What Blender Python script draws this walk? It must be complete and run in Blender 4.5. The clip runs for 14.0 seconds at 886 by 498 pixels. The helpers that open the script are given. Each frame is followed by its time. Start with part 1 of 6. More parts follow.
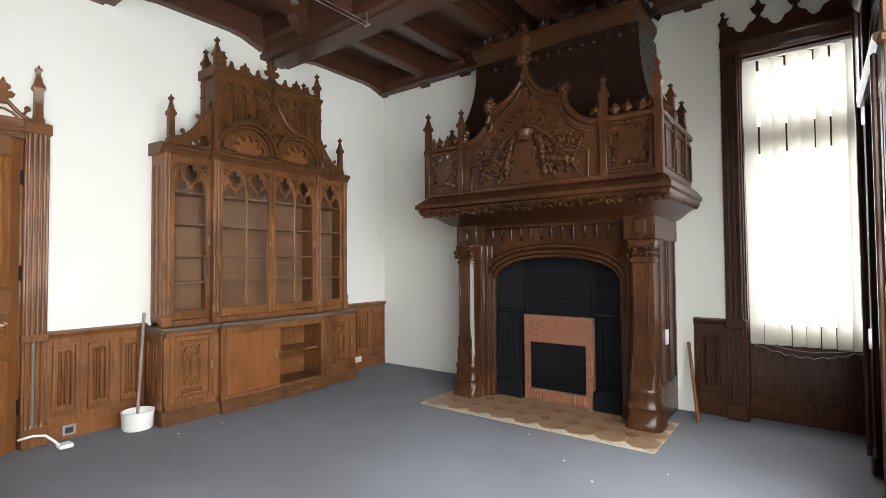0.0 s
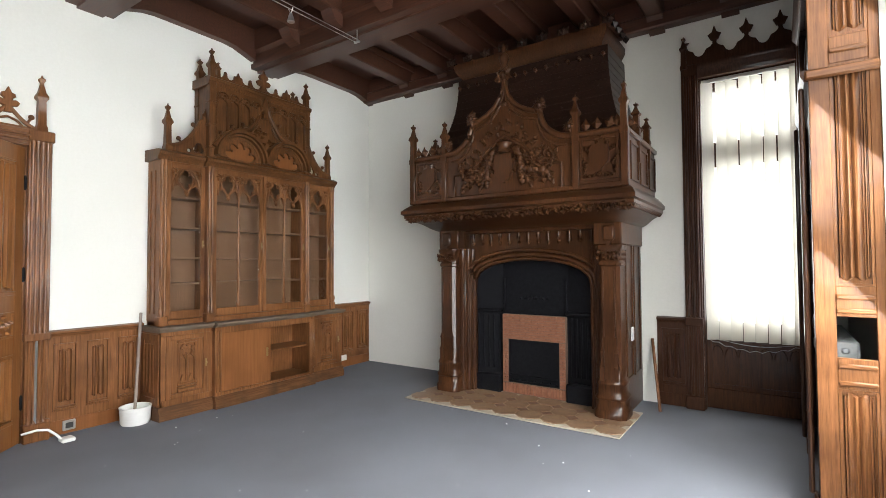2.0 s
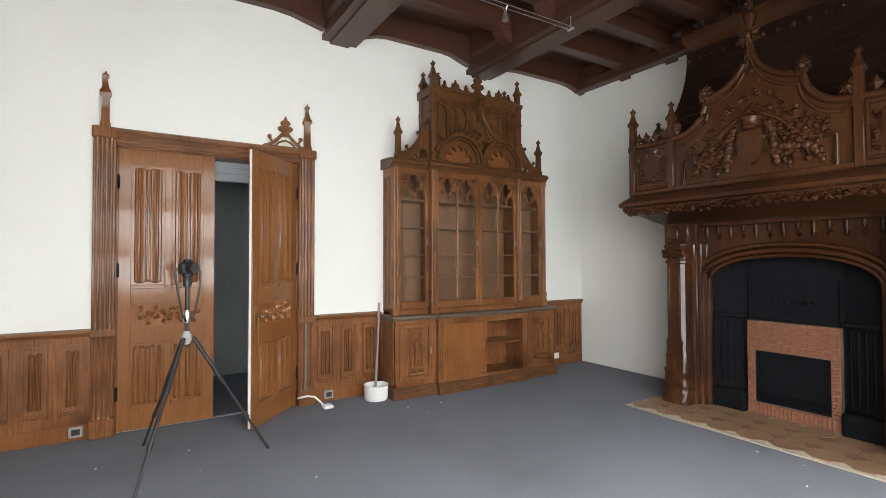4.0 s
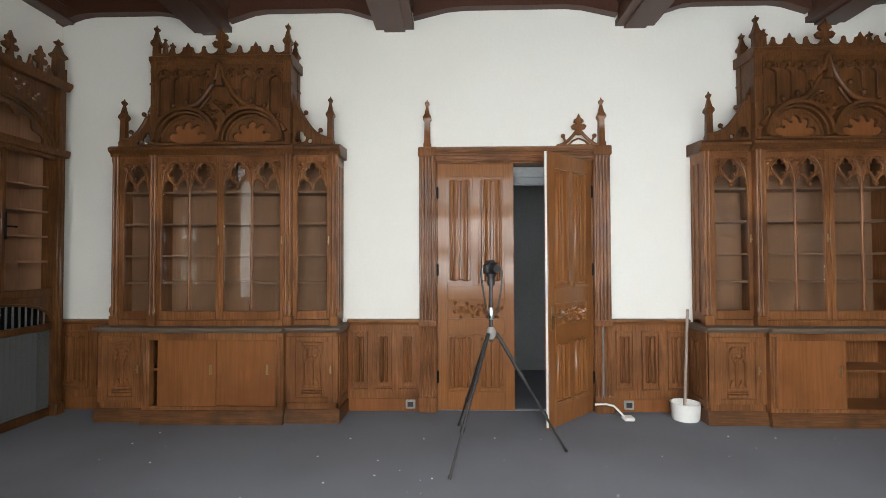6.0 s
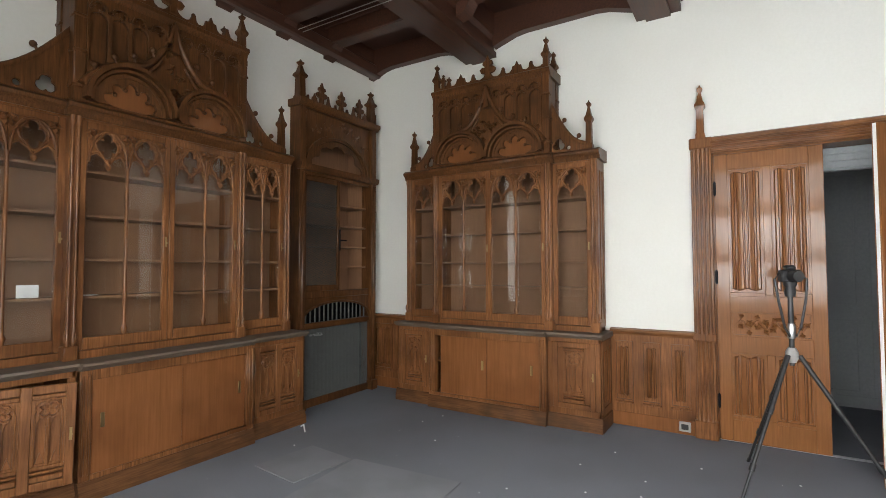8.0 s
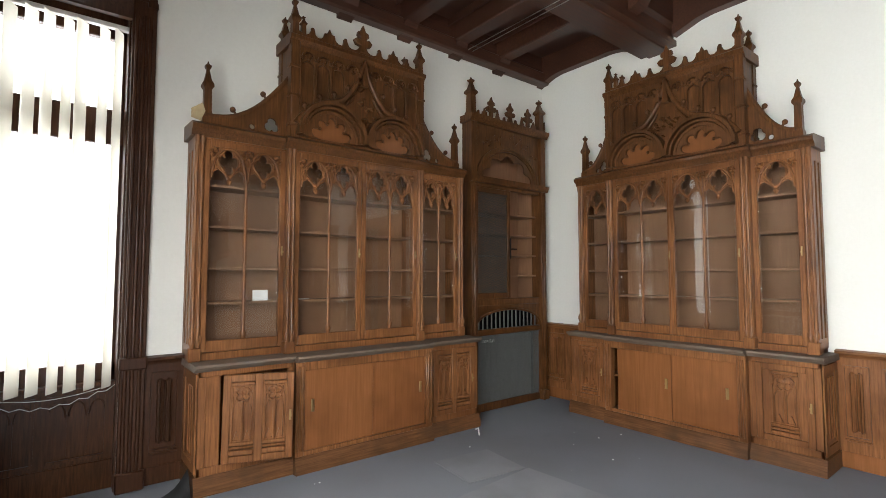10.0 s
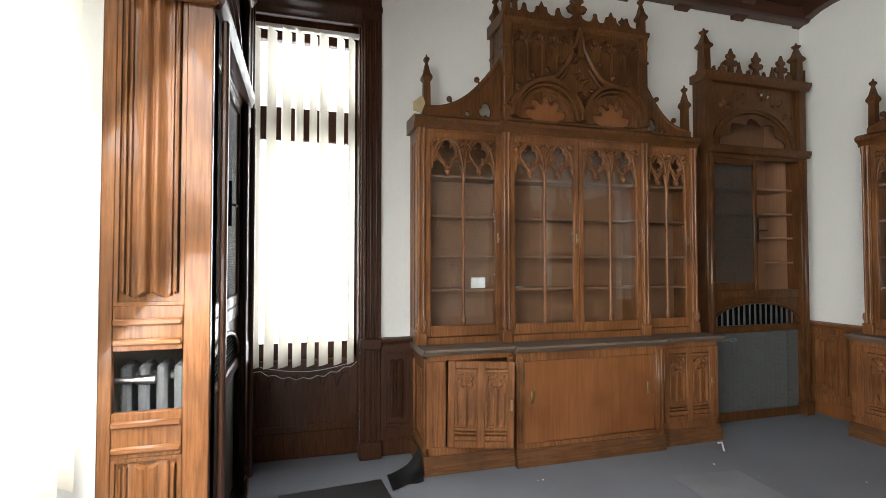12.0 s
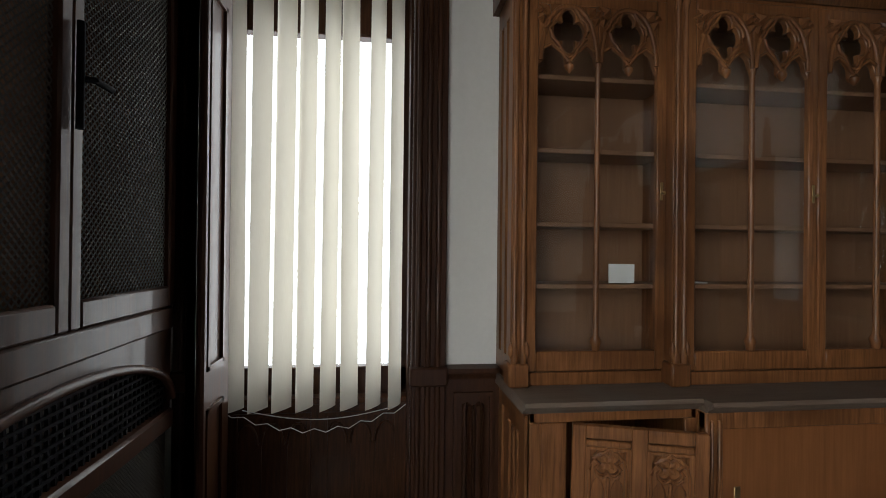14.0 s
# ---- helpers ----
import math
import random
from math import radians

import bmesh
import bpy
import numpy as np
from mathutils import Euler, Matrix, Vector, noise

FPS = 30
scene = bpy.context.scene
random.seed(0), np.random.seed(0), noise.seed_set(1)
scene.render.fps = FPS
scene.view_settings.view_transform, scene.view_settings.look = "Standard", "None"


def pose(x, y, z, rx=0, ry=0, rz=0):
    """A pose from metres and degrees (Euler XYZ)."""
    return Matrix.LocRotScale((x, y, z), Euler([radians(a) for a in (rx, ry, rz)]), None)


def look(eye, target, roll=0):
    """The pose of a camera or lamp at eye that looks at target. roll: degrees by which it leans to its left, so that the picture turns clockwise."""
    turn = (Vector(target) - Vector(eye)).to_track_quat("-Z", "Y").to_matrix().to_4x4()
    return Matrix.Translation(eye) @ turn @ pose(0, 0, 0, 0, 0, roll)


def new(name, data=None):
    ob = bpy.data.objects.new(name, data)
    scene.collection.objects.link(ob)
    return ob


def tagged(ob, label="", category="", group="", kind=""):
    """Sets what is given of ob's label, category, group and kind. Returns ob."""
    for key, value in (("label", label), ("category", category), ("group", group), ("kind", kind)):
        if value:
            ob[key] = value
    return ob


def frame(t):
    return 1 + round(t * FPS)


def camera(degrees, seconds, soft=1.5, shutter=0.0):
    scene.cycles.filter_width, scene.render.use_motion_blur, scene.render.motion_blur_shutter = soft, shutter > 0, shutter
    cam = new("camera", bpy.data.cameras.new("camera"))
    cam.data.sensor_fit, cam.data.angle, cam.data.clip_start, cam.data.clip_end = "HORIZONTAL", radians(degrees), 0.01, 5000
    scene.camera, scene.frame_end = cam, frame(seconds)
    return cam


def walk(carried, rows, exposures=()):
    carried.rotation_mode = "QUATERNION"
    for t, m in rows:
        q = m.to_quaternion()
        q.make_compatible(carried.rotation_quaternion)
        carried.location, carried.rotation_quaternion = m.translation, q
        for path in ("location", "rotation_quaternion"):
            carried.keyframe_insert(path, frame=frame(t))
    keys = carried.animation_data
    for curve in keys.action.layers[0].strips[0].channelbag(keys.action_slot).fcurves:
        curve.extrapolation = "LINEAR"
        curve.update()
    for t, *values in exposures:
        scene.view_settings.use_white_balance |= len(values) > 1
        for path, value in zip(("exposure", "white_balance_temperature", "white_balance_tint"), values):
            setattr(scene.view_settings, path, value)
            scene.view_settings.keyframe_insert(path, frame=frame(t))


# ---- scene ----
cam = camera(84.3, 14.0, soft=0.4)
METRES, EYE, TILT, LEAN, TURN = 2.6, 1.5, 0.0, 0.0, 37.2
ROWS = [
    (0.0, 0.0, 0.0, 0.0, 0.01, 1.72, 0.47),
    (0.5, -0.0176, -0.0965, -0.0004, -0.59, 1.11, 0.54),
    (1.0, -0.0335, -0.1201, 0.0047, -1.43, 1.47, 0.5),
    (1.5, -0.0337, -0.131, 0.0079, -2.32, 1.73, 0.43),
    (2.0, -0.0274, -0.1307, 0.007, -2.59, 1.81, 0.32),
    (2.5, -0.0235, -0.1321, 0.0077, 0.28, 1.97, 0.15),
    (3.0, -0.03, -0.1302, 0.0094, 6.82, 1.87, 0.09),
    (5.5, -0.1305, -0.0488, 0.0168, 45.02, 1.08, 0.25),
    (6.0, -0.121, -0.0431, 0.0149, 54.41, 1.44, 0.2),
    (6.5, -0.1149, -0.0389, 0.0141, 62.94, 1.93, 0.14),
    (7.0, -0.1127, -0.0346, 0.0138, 71.3, 2.1, 0.15),
    (7.5, -0.113, -0.0313, 0.0138, 78.74, 2.08, 0.15),
    (8.0, -0.1146, -0.0285, 0.0126, 84.67, 2.28, 0.13),
    (10.5, -0.1048, -0.0299, 0.0148, 108.71, 3.08, -0.08),
    (11.0, -0.0927, -0.0383, 0.0179, 113.17, 2.71, -0.11),
    (11.5, -0.1129, -0.0690, 0.0191, 119.16, 2.28, -0.12),
    (12.0, -0.1618, -0.1357, 0.0199, 126.77, 1.56, -0.01),
    (12.5, -0.2557, -0.2245, 0.0143, 133.73, 2.22, 0.19),
    (13.0, -0.3591, -0.3344, 0.0137, 133.36, 1.16, 0.05),
    (13.5, -0.4880, -0.4617, -0.0004, 132.63, 0.53, -0.24),
    (14.0, -0.6487, -0.5772, -0.0091, 135.78, 0.28, -0.61),
]
walk(cam, [(t, pose(0, 0, EYE, TILT, LEAN, TURN) @ pose(METRES * x, METRES * y, METRES * z, 90 + pitch, roll, yaw)) for t, x, y, z, yaw, pitch, roll in ROWS],
     exposures=[(0.0, 0.05), (3.0, 0.0), (5.5, -0.25), (6.5, -0.25), (8.0, -0.08), (10.5, 0.27), (11.0, 0.3), (12.0, 0.08), (12.5, -0.48), (13.0, -0.95), (13.5, -1.2), (14.0, -1.3)])

# ---- world, light, exposure ----
world = bpy.data.worlds.new("sky")
scene.world = world
world.use_nodes = True
wn = world.node_tree.nodes
sky = wn.new("ShaderNodeTexSky")
sky.sky_type, sky.sun_disc = "NISHITA", False
sky.sun_elevation, sky.sun_rotation = radians(40), radians(80)
world.node_tree.links.new(sky.outputs[0], wn["Background"].inputs[0])
wn["Background"].inputs[1].default_value = 0.12
sun = new("sun", bpy.data.lights.new("sun", "SUN"))
sun.data.energy, sun.data.angle, sun.data.color = 1.0, radians(20), (1, 0.96, 0.9)
sun.matrix_world = look((20, 4, 17), (0, 0, 0))


def window_light(name, x, y, z, wide, high, towards, power, down, colour=(0.95, 0.98, 1.0)):
    lamp = new(name, bpy.data.lights.new(name, "AREA"))
    lamp.data.shape, lamp.data.size, lamp.data.size_y = "RECTANGLE", wide, high
    lamp.data.energy, lamp.data.color = power, colour
    lamp.matrix_world = look((x, y, z), (x + towards[0], y + towards[1], z - down))
    return lamp


window_light("daylight_north", -0.08, 5.44, 2.1, 0.8, 2.6, (0, -1), 20, 0.0)
window_light("daylight_south", -0.13, -4.49, 2.1, 0.8, 2.6, (0, 1), 13, 0.0)
for wz, power in ((1.25, 215), (2.15, 190), (3.0, 85)):
    window_light("daylight_east", 0.60, 0.36, wz, 5.95, 0.85, (-1, 0), power, 0.75)


# ---- materials ----
def material(name, colour, rough=0.6, metal=0.0):
    m = bpy.data.materials.new(name)
    m.use_nodes = True
    b = m.node_tree.nodes["Principled BSDF"]
    b.inputs["Base Color"].default_value = (*colour, 1)
    b.inputs["Roughness"].default_value, b.inputs["Metallic"].default_value = rough, metal
    return m


def nodes_of(m):
    t = m.node_tree
    return t.nodes, t.links, t.nodes["Principled BSDF"]


def mixed(name, low, high, scale, stretch=(1, 1, 1), rough=(0.5, 0.7), bump=0.2, stain=None, detail=6, far=1.2, metal=0.0, coat=0.0, spec=None):
    """Two colours by a stretched fine noise, large patches of a third, uneven gloss and relief."""
    m = material(name, low, rough[0], metal)
    n, l, b = nodes_of(m)
    b.inputs["Coat Weight"].default_value, b.inputs["Coat Roughness"].default_value = coat, 0.07
    b.inputs["Specular IOR Level"].default_value = 0.5 if spec is None else spec
    co = n.new("ShaderNodeTexCoord")
    mp = n.new("ShaderNodeMapping")
    mp.inputs["Scale"].default_value = stretch
    info = n.new("ShaderNodeObjectInfo")
    off = n.new("ShaderNodeVectorMath")
    off.operation = "SCALE"
    comb = n.new("ShaderNodeCombineXYZ")
    for i in range(3):
        l.new(info.outputs["Random"], comb.inputs[i])
    l.new(comb.outputs[0], off.inputs[0])
    off.inputs["Scale"].default_value = 7.0
    l.new(co.outputs["Object"], mp.inputs[0])
    l.new(off.outputs[0], mp.inputs["Location"])
    fine = n.new("ShaderNodeTexNoise")
    fine.inputs["Scale"].default_value, fine.inputs["Detail"].default_value = scale, detail
    fine.inputs["Roughness"].default_value = 0.65
    l.new(mp.outputs[0], fine.inputs["Vector"])
    ramp = n.new("ShaderNodeValToRGB")
    ramp.color_ramp.elements[0].position, ramp.color_ramp.elements[1].position = 0.3, 0.7
    ramp.color_ramp.elements[0].color, ramp.color_ramp.elements[1].color = (*low, 1), (*high, 1)
    l.new(fine.outputs[0], ramp.inputs[0])
    big = n.new("ShaderNodeTexNoise")
    big.inputs["Scale"].default_value, big.inputs["Detail"].default_value = far, 3
    l.new(co.outputs["Object"], big.inputs["Vector"])
    mix = n.new("ShaderNodeMix")
    mix.data_type = "RGBA"
    st = stain or tuple(0.5 * a + 0.3 * c for a, c in zip(low, high))
    mr = n.new("ShaderNodeMapRange")
    mr.inputs["From Min"].default_value, mr.inputs["From Max"].default_value = 0.45, 0.75
    l.new(big.outputs[0], mr.inputs["Value"])
    l.new(mr.outputs[0], mix.inputs["Factor"])
    l.new(ramp.outputs[0], mix.inputs["A"])
    mix.inputs["B"].default_value = (*st, 1)
    l.new(mix.outputs["Result"], b.inputs["Base Color"])
    rr = n.new("ShaderNodeMapRange")
    rr.inputs["To Min"].default_value, rr.inputs["To Max"].default_value = rough
    l.new(fine.outputs[0], rr.inputs["Value"])
    l.new(rr.outputs[0], b.inputs["Roughness"])
    bp = n.new("ShaderNodeBump")
    bp.inputs["Strength"].default_value, bp.inputs["Distance"].default_value = bump, 0.003
    l.new(fine.outputs[0], bp.inputs["Height"])
    l.new(bp.outputs[0], b.inputs["Normal"])
    return m


OAK_A, OAK_B = (0.108, 0.041, 0.0143), (0.275, 0.114, 0.042)
oak = mixed("oak", OAK_A, OAK_B, 7, (11, 11, 0.6), (0.34, 0.55), 0.10, stain=(0.078, 0.029, 0.0098), coat=0.34, spec=0.12, far=2.2)
oak_h = mixed("oak_across", OAK_A, OAK_B, 7, (0.6, 11, 11), (0.34, 0.55), 0.10, stain=(0.078, 0.029, 0.0098), coat=0.34, spec=0.12, far=2.2)
door_oak = mixed("varnished_oak", (0.175, 0.066, 0.020), (0.265, 0.108, 0.036), 7, (11, 11, 0.5), (0.25, 0.4), 0.06, coat=0.45, spec=0.14, far=1.6)
panel_oak = mixed("plywood_oak", (0.168, 0.062, 0.0205), (0.245, 0.096, 0.0335), 5, (9, 9, 0.4), (0.28, 0.45), 0.04, stain=(0.125, 0.044, 0.0145), coat=0.35, spec=0.12, far=1.8)
inner_oak = mixed("unvarnished_oak", (0.205, 0.100, 0.050), (0.280, 0.146, 0.078), 6, (10, 10, 0.5), (0.55, 0.75), 0.06, far=1.8)
# upper timbers: darker stain, with the dimmer light up there mixed into the colour
aged_dim_oak = mixed("aged_dim_oak", (0.048, 0.0185, 0.0062), (0.145, 0.059, 0.0200), 7, (11, 11, 0.7), (0.34, 0.55), 0.14, stain=(0.05, 0.02, 0.007), coat=0.30, spec=0.12, far=3)
plinth_oak = mixed("plinth_oak", (0.062, 0.026, 0.0105), (0.160, 0.069, 0.028), 7, (0.6, 11, 11), (0.45, 0.7), 0.12, stain=(0.055, 0.028, 0.014), coat=0.12, spec=0.12, far=4)
dusty_oak = mixed("dusty_oak", (0.085, 0.052, 0.033), (0.15, 0.105, 0.075), 9, (0.5, 6, 6), (0.6, 0.85), 0.2, stain=(0.12, 0.095, 0.075), far=5)
# trim and cupboards round the windows; their unlit look is mixed into the colour
dark_unlit_oak = mixed("dark_unlit_oak", (0.031, 0.012, 0.006), (0.074, 0.030, 0.014), 8, (8, 8, 0.6), (0.34, 0.55), 0.15, coat=0.25, spec=0.12)
beam_oak = mixed("beam_oak", (0.042, 0.0150, 0.0085), (0.095, 0.035, 0.018), 8, (0.5, 6, 6), (0.36, 0.6), 0.2, coat=0.15)
fire_oak = mixed("mantel_oak", (0.026, 0.0100, 0.0042), (0.092, 0.035, 0.0130), 7, (10, 10, 0.8), (0.26, 0.46), 0.16, stain=(0.026, 0.010, 0.0043), coat=0.26, spec=0.14, far=2)
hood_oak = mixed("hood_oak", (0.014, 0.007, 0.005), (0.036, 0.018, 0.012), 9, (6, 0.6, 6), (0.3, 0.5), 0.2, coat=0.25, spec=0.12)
plaster = mixed("plaster", (0.73, 0.72, 0.672), (0.765, 0.755, 0.708), 40, (1, 1, 1), (0.8, 0.95), 0.06, stain=(0.70, 0.685, 0.63), far=0.5)
carpet = mixed("carpet", (0.135, 0.142, 0.162), (0.19, 0.198, 0.222), 170, (1, 1, 1), (0.93, 1.0), 0.5, stain=(0.13, 0.133, 0.147), far=0.8)
loose_carpet = mixed("loose_carpet", (0.165, 0.17, 0.185), (0.215, 0.22, 0.235), 170, (1, 1, 1), (0.93, 1.0), 0.5, far=2)
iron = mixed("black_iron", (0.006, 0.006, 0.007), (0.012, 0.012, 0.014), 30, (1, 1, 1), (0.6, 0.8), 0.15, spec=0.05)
brick_mat = mixed("brick", (0.17, 0.062, 0.032), (0.27, 0.115, 0.062), 25, (1, 1, 1), (0.7, 0.9), 0.4, far=4)
mortar = mixed("mortar", (0.12, 0.07, 0.045), (0.18, 0.11, 0.075), 60, rough=(0.85, 0.95))
tile_mat = mixed("hearth_tile", (0.17, 0.10, 0.055), (0.28, 0.175, 0.10), 12, (1, 1, 1), (0.35, 0.6), 0.15, stain=(0.20, 0.11, 0.06), far=3)
tile_dark = mixed("dark_tile", (0.12, 0.055, 0.035), (0.19, 0.09, 0.055), 15, (1, 1, 1), (0.35, 0.6), 0.15)
grout = mixed("grout", (0.36, 0.31, 0.24), (0.46, 0.40, 0.32), 50, rough=(0.8, 0.95))
white = mixed("white_plastic", (0.74, 0.73, 0.70), (0.8, 0.79, 0.76), 20, rough=(0.35, 0.5), bump=0.03)
grey_paint = mixed("radiator_paint", (0.11, 0.115, 0.115), (0.16, 0.166, 0.165), 20, rough=(0.4, 0.55), bump=0.05)
grey_plastic = mixed("grey_plastic", (0.25, 0.24, 0.23), (0.32, 0.31, 0.3), 20, rough=(0.4, 0.6), bump=0.05)
mesh_paint = mixed("mesh_paint", (0.065, 0.067, 0.064), (0.095, 0.098, 0.094), 30, rough=(0.5, 0.7), bump=0.05)
steel = material("steel", (0.62, 0.62, 0.62), 0.3, 1.0)
brass = material("brass", (0.30, 0.21, 0.10), 0.4, 1.0)
pale_wood = mixed("pale_wood", (0.24, 0.19, 0.155), (0.34, 0.28, 0.235), 9, (12, 12, 0.6), (0.6, 0.8), 0.2)
black = mixed("black_plastic", (0.012, 0.012, 0.013), (0.02, 0.02, 0.021), 60, rough=(0.35, 0.55), bump=0.05)
wire_mat = material("wire", (0.10, 0.10, 0.09), 0.45, 0.8)
paper = mixed("paper", (0.72, 0.72, 0.72), (0.8, 0.8, 0.8), 15, rough=(0.8, 0.9), bump=0.02)
torn_card = mixed("torn_cardboard", (0.38, 0.29, 0.15), (0.50, 0.40, 0.23), 20, rough=(0.8, 0.9), bump=0.05)
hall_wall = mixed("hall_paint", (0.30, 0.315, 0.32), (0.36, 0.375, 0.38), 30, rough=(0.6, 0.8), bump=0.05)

glass = bpy.data.materials.new("glass")
glass.use_nodes = True
gn, gl = glass.node_tree.nodes, glass.node_tree.links
gn.remove(gn["Principled BSDF"])
g_clear, g_gloss, g_mix, g_fr = gn.new("ShaderNodeBsdfTransparent"), gn.new("ShaderNodeBsdfGlossy"), gn.new("ShaderNodeMixShader"), gn.new("ShaderNodeLayerWeight")
g_clear.inputs[0].default_value = (0.93, 0.94, 0.93, 1)
g_gloss.inputs["Roughness"].default_value = 0.01
g_pow, g_add = gn.new("ShaderNodeMath"), gn.new("ShaderNodeMath")
g_pow.operation, g_add.operation = "POWER", "MULTIPLY_ADD"
g_pow.inputs[1].default_value, g_add.inputs[1].default_value, g_add.inputs[2].default_value = 4.0, 0.9, 0.038
gl.new(g_fr.outputs["Facing"], g_pow.inputs[0])
gl.new(g_pow.outputs[0], g_add.inputs[0])
gl.new(g_add.outputs[0], g_mix.inputs[0])
gl.new(g_clear.outputs[0], g_mix.inputs[1])
gl.new(g_gloss.outputs[0], g_mix.inputs[2])
gl.new(g_mix.outputs[0], gn["Material Output"].inputs[0])

blind_mat = bpy.data.materials.new("blind_fabric")
blind_mat.use_nodes = True
bn, bl = blind_mat.node_tree.nodes, blind_mat.node_tree.links
bn.remove(bn["Principled BSDF"])
b_dif, b_tr, b_mix, b_tex = bn.new("ShaderNodeBsdfDiffuse"), bn.new("ShaderNodeBsdfTranslucent"), bn.new("ShaderNodeMixShader"), bn.new("ShaderNodeTexNoise")
b_ramp = bn.new("ShaderNodeValToRGB")
b_tex.inputs["Scale"].default_value = 60
b_ramp.color_ramp.elements[0].color, b_ramp.color_ramp.elements[1].color = (0.70, 0.66, 0.56, 1), (0.80, 0.77, 0.68, 1)
bl.new(b_tex.outputs[0], b_ramp.inputs[0])
bl.new(b_ramp.outputs[0], b_dif.inputs[0])
bl.new(b_ramp.outputs[0], b_tr.inputs[0])
b_mix.inputs[0].default_value = 0.5
bl.new(b_dif.outputs[0], b_mix.inputs[1])
bl.new(b_tr.outputs[0], b_mix.inputs[2])
bl.new(b_mix.outputs[0], bn["Material Output"].inputs[0])


# ---- mesh helpers ----
B = bmesh.new


def box(bm, x0, x1, y0, y1, z0, z1, bev=0.0):
    x0, x1, y0, y1, z0, z1 = min(x0, x1), max(x0, x1), min(y0, y1), max(y0, y1), min(z0, z1), max(z0, z1)
    v = [bm.verts.new((x, y, z)) for z in (z0, z1) for x, y in ((x0, y0), (x1, y0), (x1, y1), (x0, y1))]
    fs = [bm.faces.new([v[i] for i in q]) for q in ((3, 2, 1, 0), (4, 5, 6, 7), (0, 1, 5, 4), (1, 2, 6, 5), (2, 3, 7, 6), (3, 0, 4, 7))]
    if bev:
        es = list({e for f in fs for e in f.edges})
        bmesh.ops.bevel(bm, geom=es, offset=bev, segments=1, affect="EDGES", profile=0.5)
    return bm


def prism(bm, pts, a, b, axis):
    """A closed outline pushed from a to b along an axis: x takes (y, z), y takes (x, z), z takes (x, y)."""
    def put(p, d):
        return {"x": (d, p[0], p[1]), "y": (p[0], d, p[1]), "z": (p[0], p[1], d)}[axis]
    lo, hi = [bm.verts.new(put(p, a)) for p in pts], [bm.verts.new(put(p, b)) for p in pts]
    fs = [bm.faces.new((lo[i], lo[(i + 1) % len(pts)], hi[(i + 1) % len(pts)], hi[i])) for i in range(len(pts))]
    fs += [bm.faces.new(lo[::-1]), bm.faces.new(hi)]
    bmesh.ops.recalc_face_normals(bm, faces=fs)
    return bm


def lathe(bm, cx, cy, prof, n=8, turn=0.0):
    """Rings of (radius, height) round an upright axis."""
    n = 10 if 4 < n <= 8 and not turn else n
    rings = []
    for r, z in prof:
        rings.append([bm.verts.new((cx + r * math.cos(turn + 2 * math.pi * k / n), cy + r * math.sin(turn + 2 * math.pi * k / n), z)) for k in range(n)])
    fs = [bm.faces.new((p[k], p[(k + 1) % n], q[(k + 1) % n], q[k])) for p, q in zip(rings, rings[1:]) for k in range(n)]
    fs += [bm.faces.new(rings[0][::-1]), bm.faces.new(rings[-1])]
    return bm


def tube(bm, pts, r, n=10):
    n = max(n, 10)
    pts = [Vector(p) for p in pts]
    rings = []
    for i, p in enumerate(pts):
        d = (pts[min(i + 1, len(pts) - 1)] - pts[max(i - 1, 0)]).normalized()
        u = d.cross(Vector((0.3, 0.2, 1)) if abs(d.z) < 0.9 else Vector((1, 0.1, 0))).normalized()
        w = d.cross(u)
        rr = r[i] if isinstance(r, (list, tuple)) else r
        rings.append([bm.verts.new(p + rr * (u * math.cos(2 * math.pi * k / n) + w * math.sin(2 * math.pi * k / n))) for k in range(n)])
    for p, q in zip(rings, rings[1:]):
        for k in range(n):
            bm.faces.new((p[k], p[(k + 1) % n], q[(k + 1) % n], q[k]))
    bm.faces.new(rings[0][::-1]), bm.faces.new(rings[-1])
    return bm


def plate(bm, loops, y, depth, bev=0.0):
    """An upright board with holes: outlines of (x, z); its front at y, its back at y + depth."""
    c = bpy.data.curves.new("outline", "CURVE")
    c.dimensions, c.fill_mode, c.extrude, c.bevel_depth, c.bevel_resolution = "2D", "BOTH", depth / 2 - bev, bev, 0
    for loop in loops:
        s = c.splines.new("POLY")
        s.points.add(len(loop) - 1)
        for q, (x, z) in zip(s.points, loop):
            q.co = (x, z, 0, 1)
        s.use_cyclic_u = True
    ob = bpy.data.objects.new("outline", c)
    me = bpy.data.meshes.new_from_object(ob)
    me.transform(Matrix.Translation((0, y + depth / 2, 0)) @ Matrix.Rotation(radians(90), 4, "X"))
    bm.from_mesh(me)
    bpy.data.objects.remove(ob)
    bpy.data.curves.remove(c)
    bpy.data.meshes.remove(me)
    return bm


def ring(cx, cz, r, a0=0, a1=360, n=12, squash=1.0):
    k = n if a1 - a0 < 360 else n - 1
    step = (a1 - a0) / (n if a1 - a0 >= 360 else n)
    return [(cx + r * math.cos(radians(a0 + step * i)), cz + squash * r * math.sin(radians(a0 + step * i))) for i in range(k + 1)]


def foil(cx, cz, r, lobes=4, turn=0, n=40, bite=0.28):
    return [(cx + r * (1 - bite + bite * abs(math.cos(lobes / 2 * (a - radians(turn)))) ** 0.6 * 1.6) * math.cos(a), cz + r * (1 - bite + bite * abs(math.cos(lobes / 2 * (a - radians(turn)))) ** 0.6 * 1.6) * math.sin(a))
            for a in (2 * math.pi * i / n for i in range(n))]


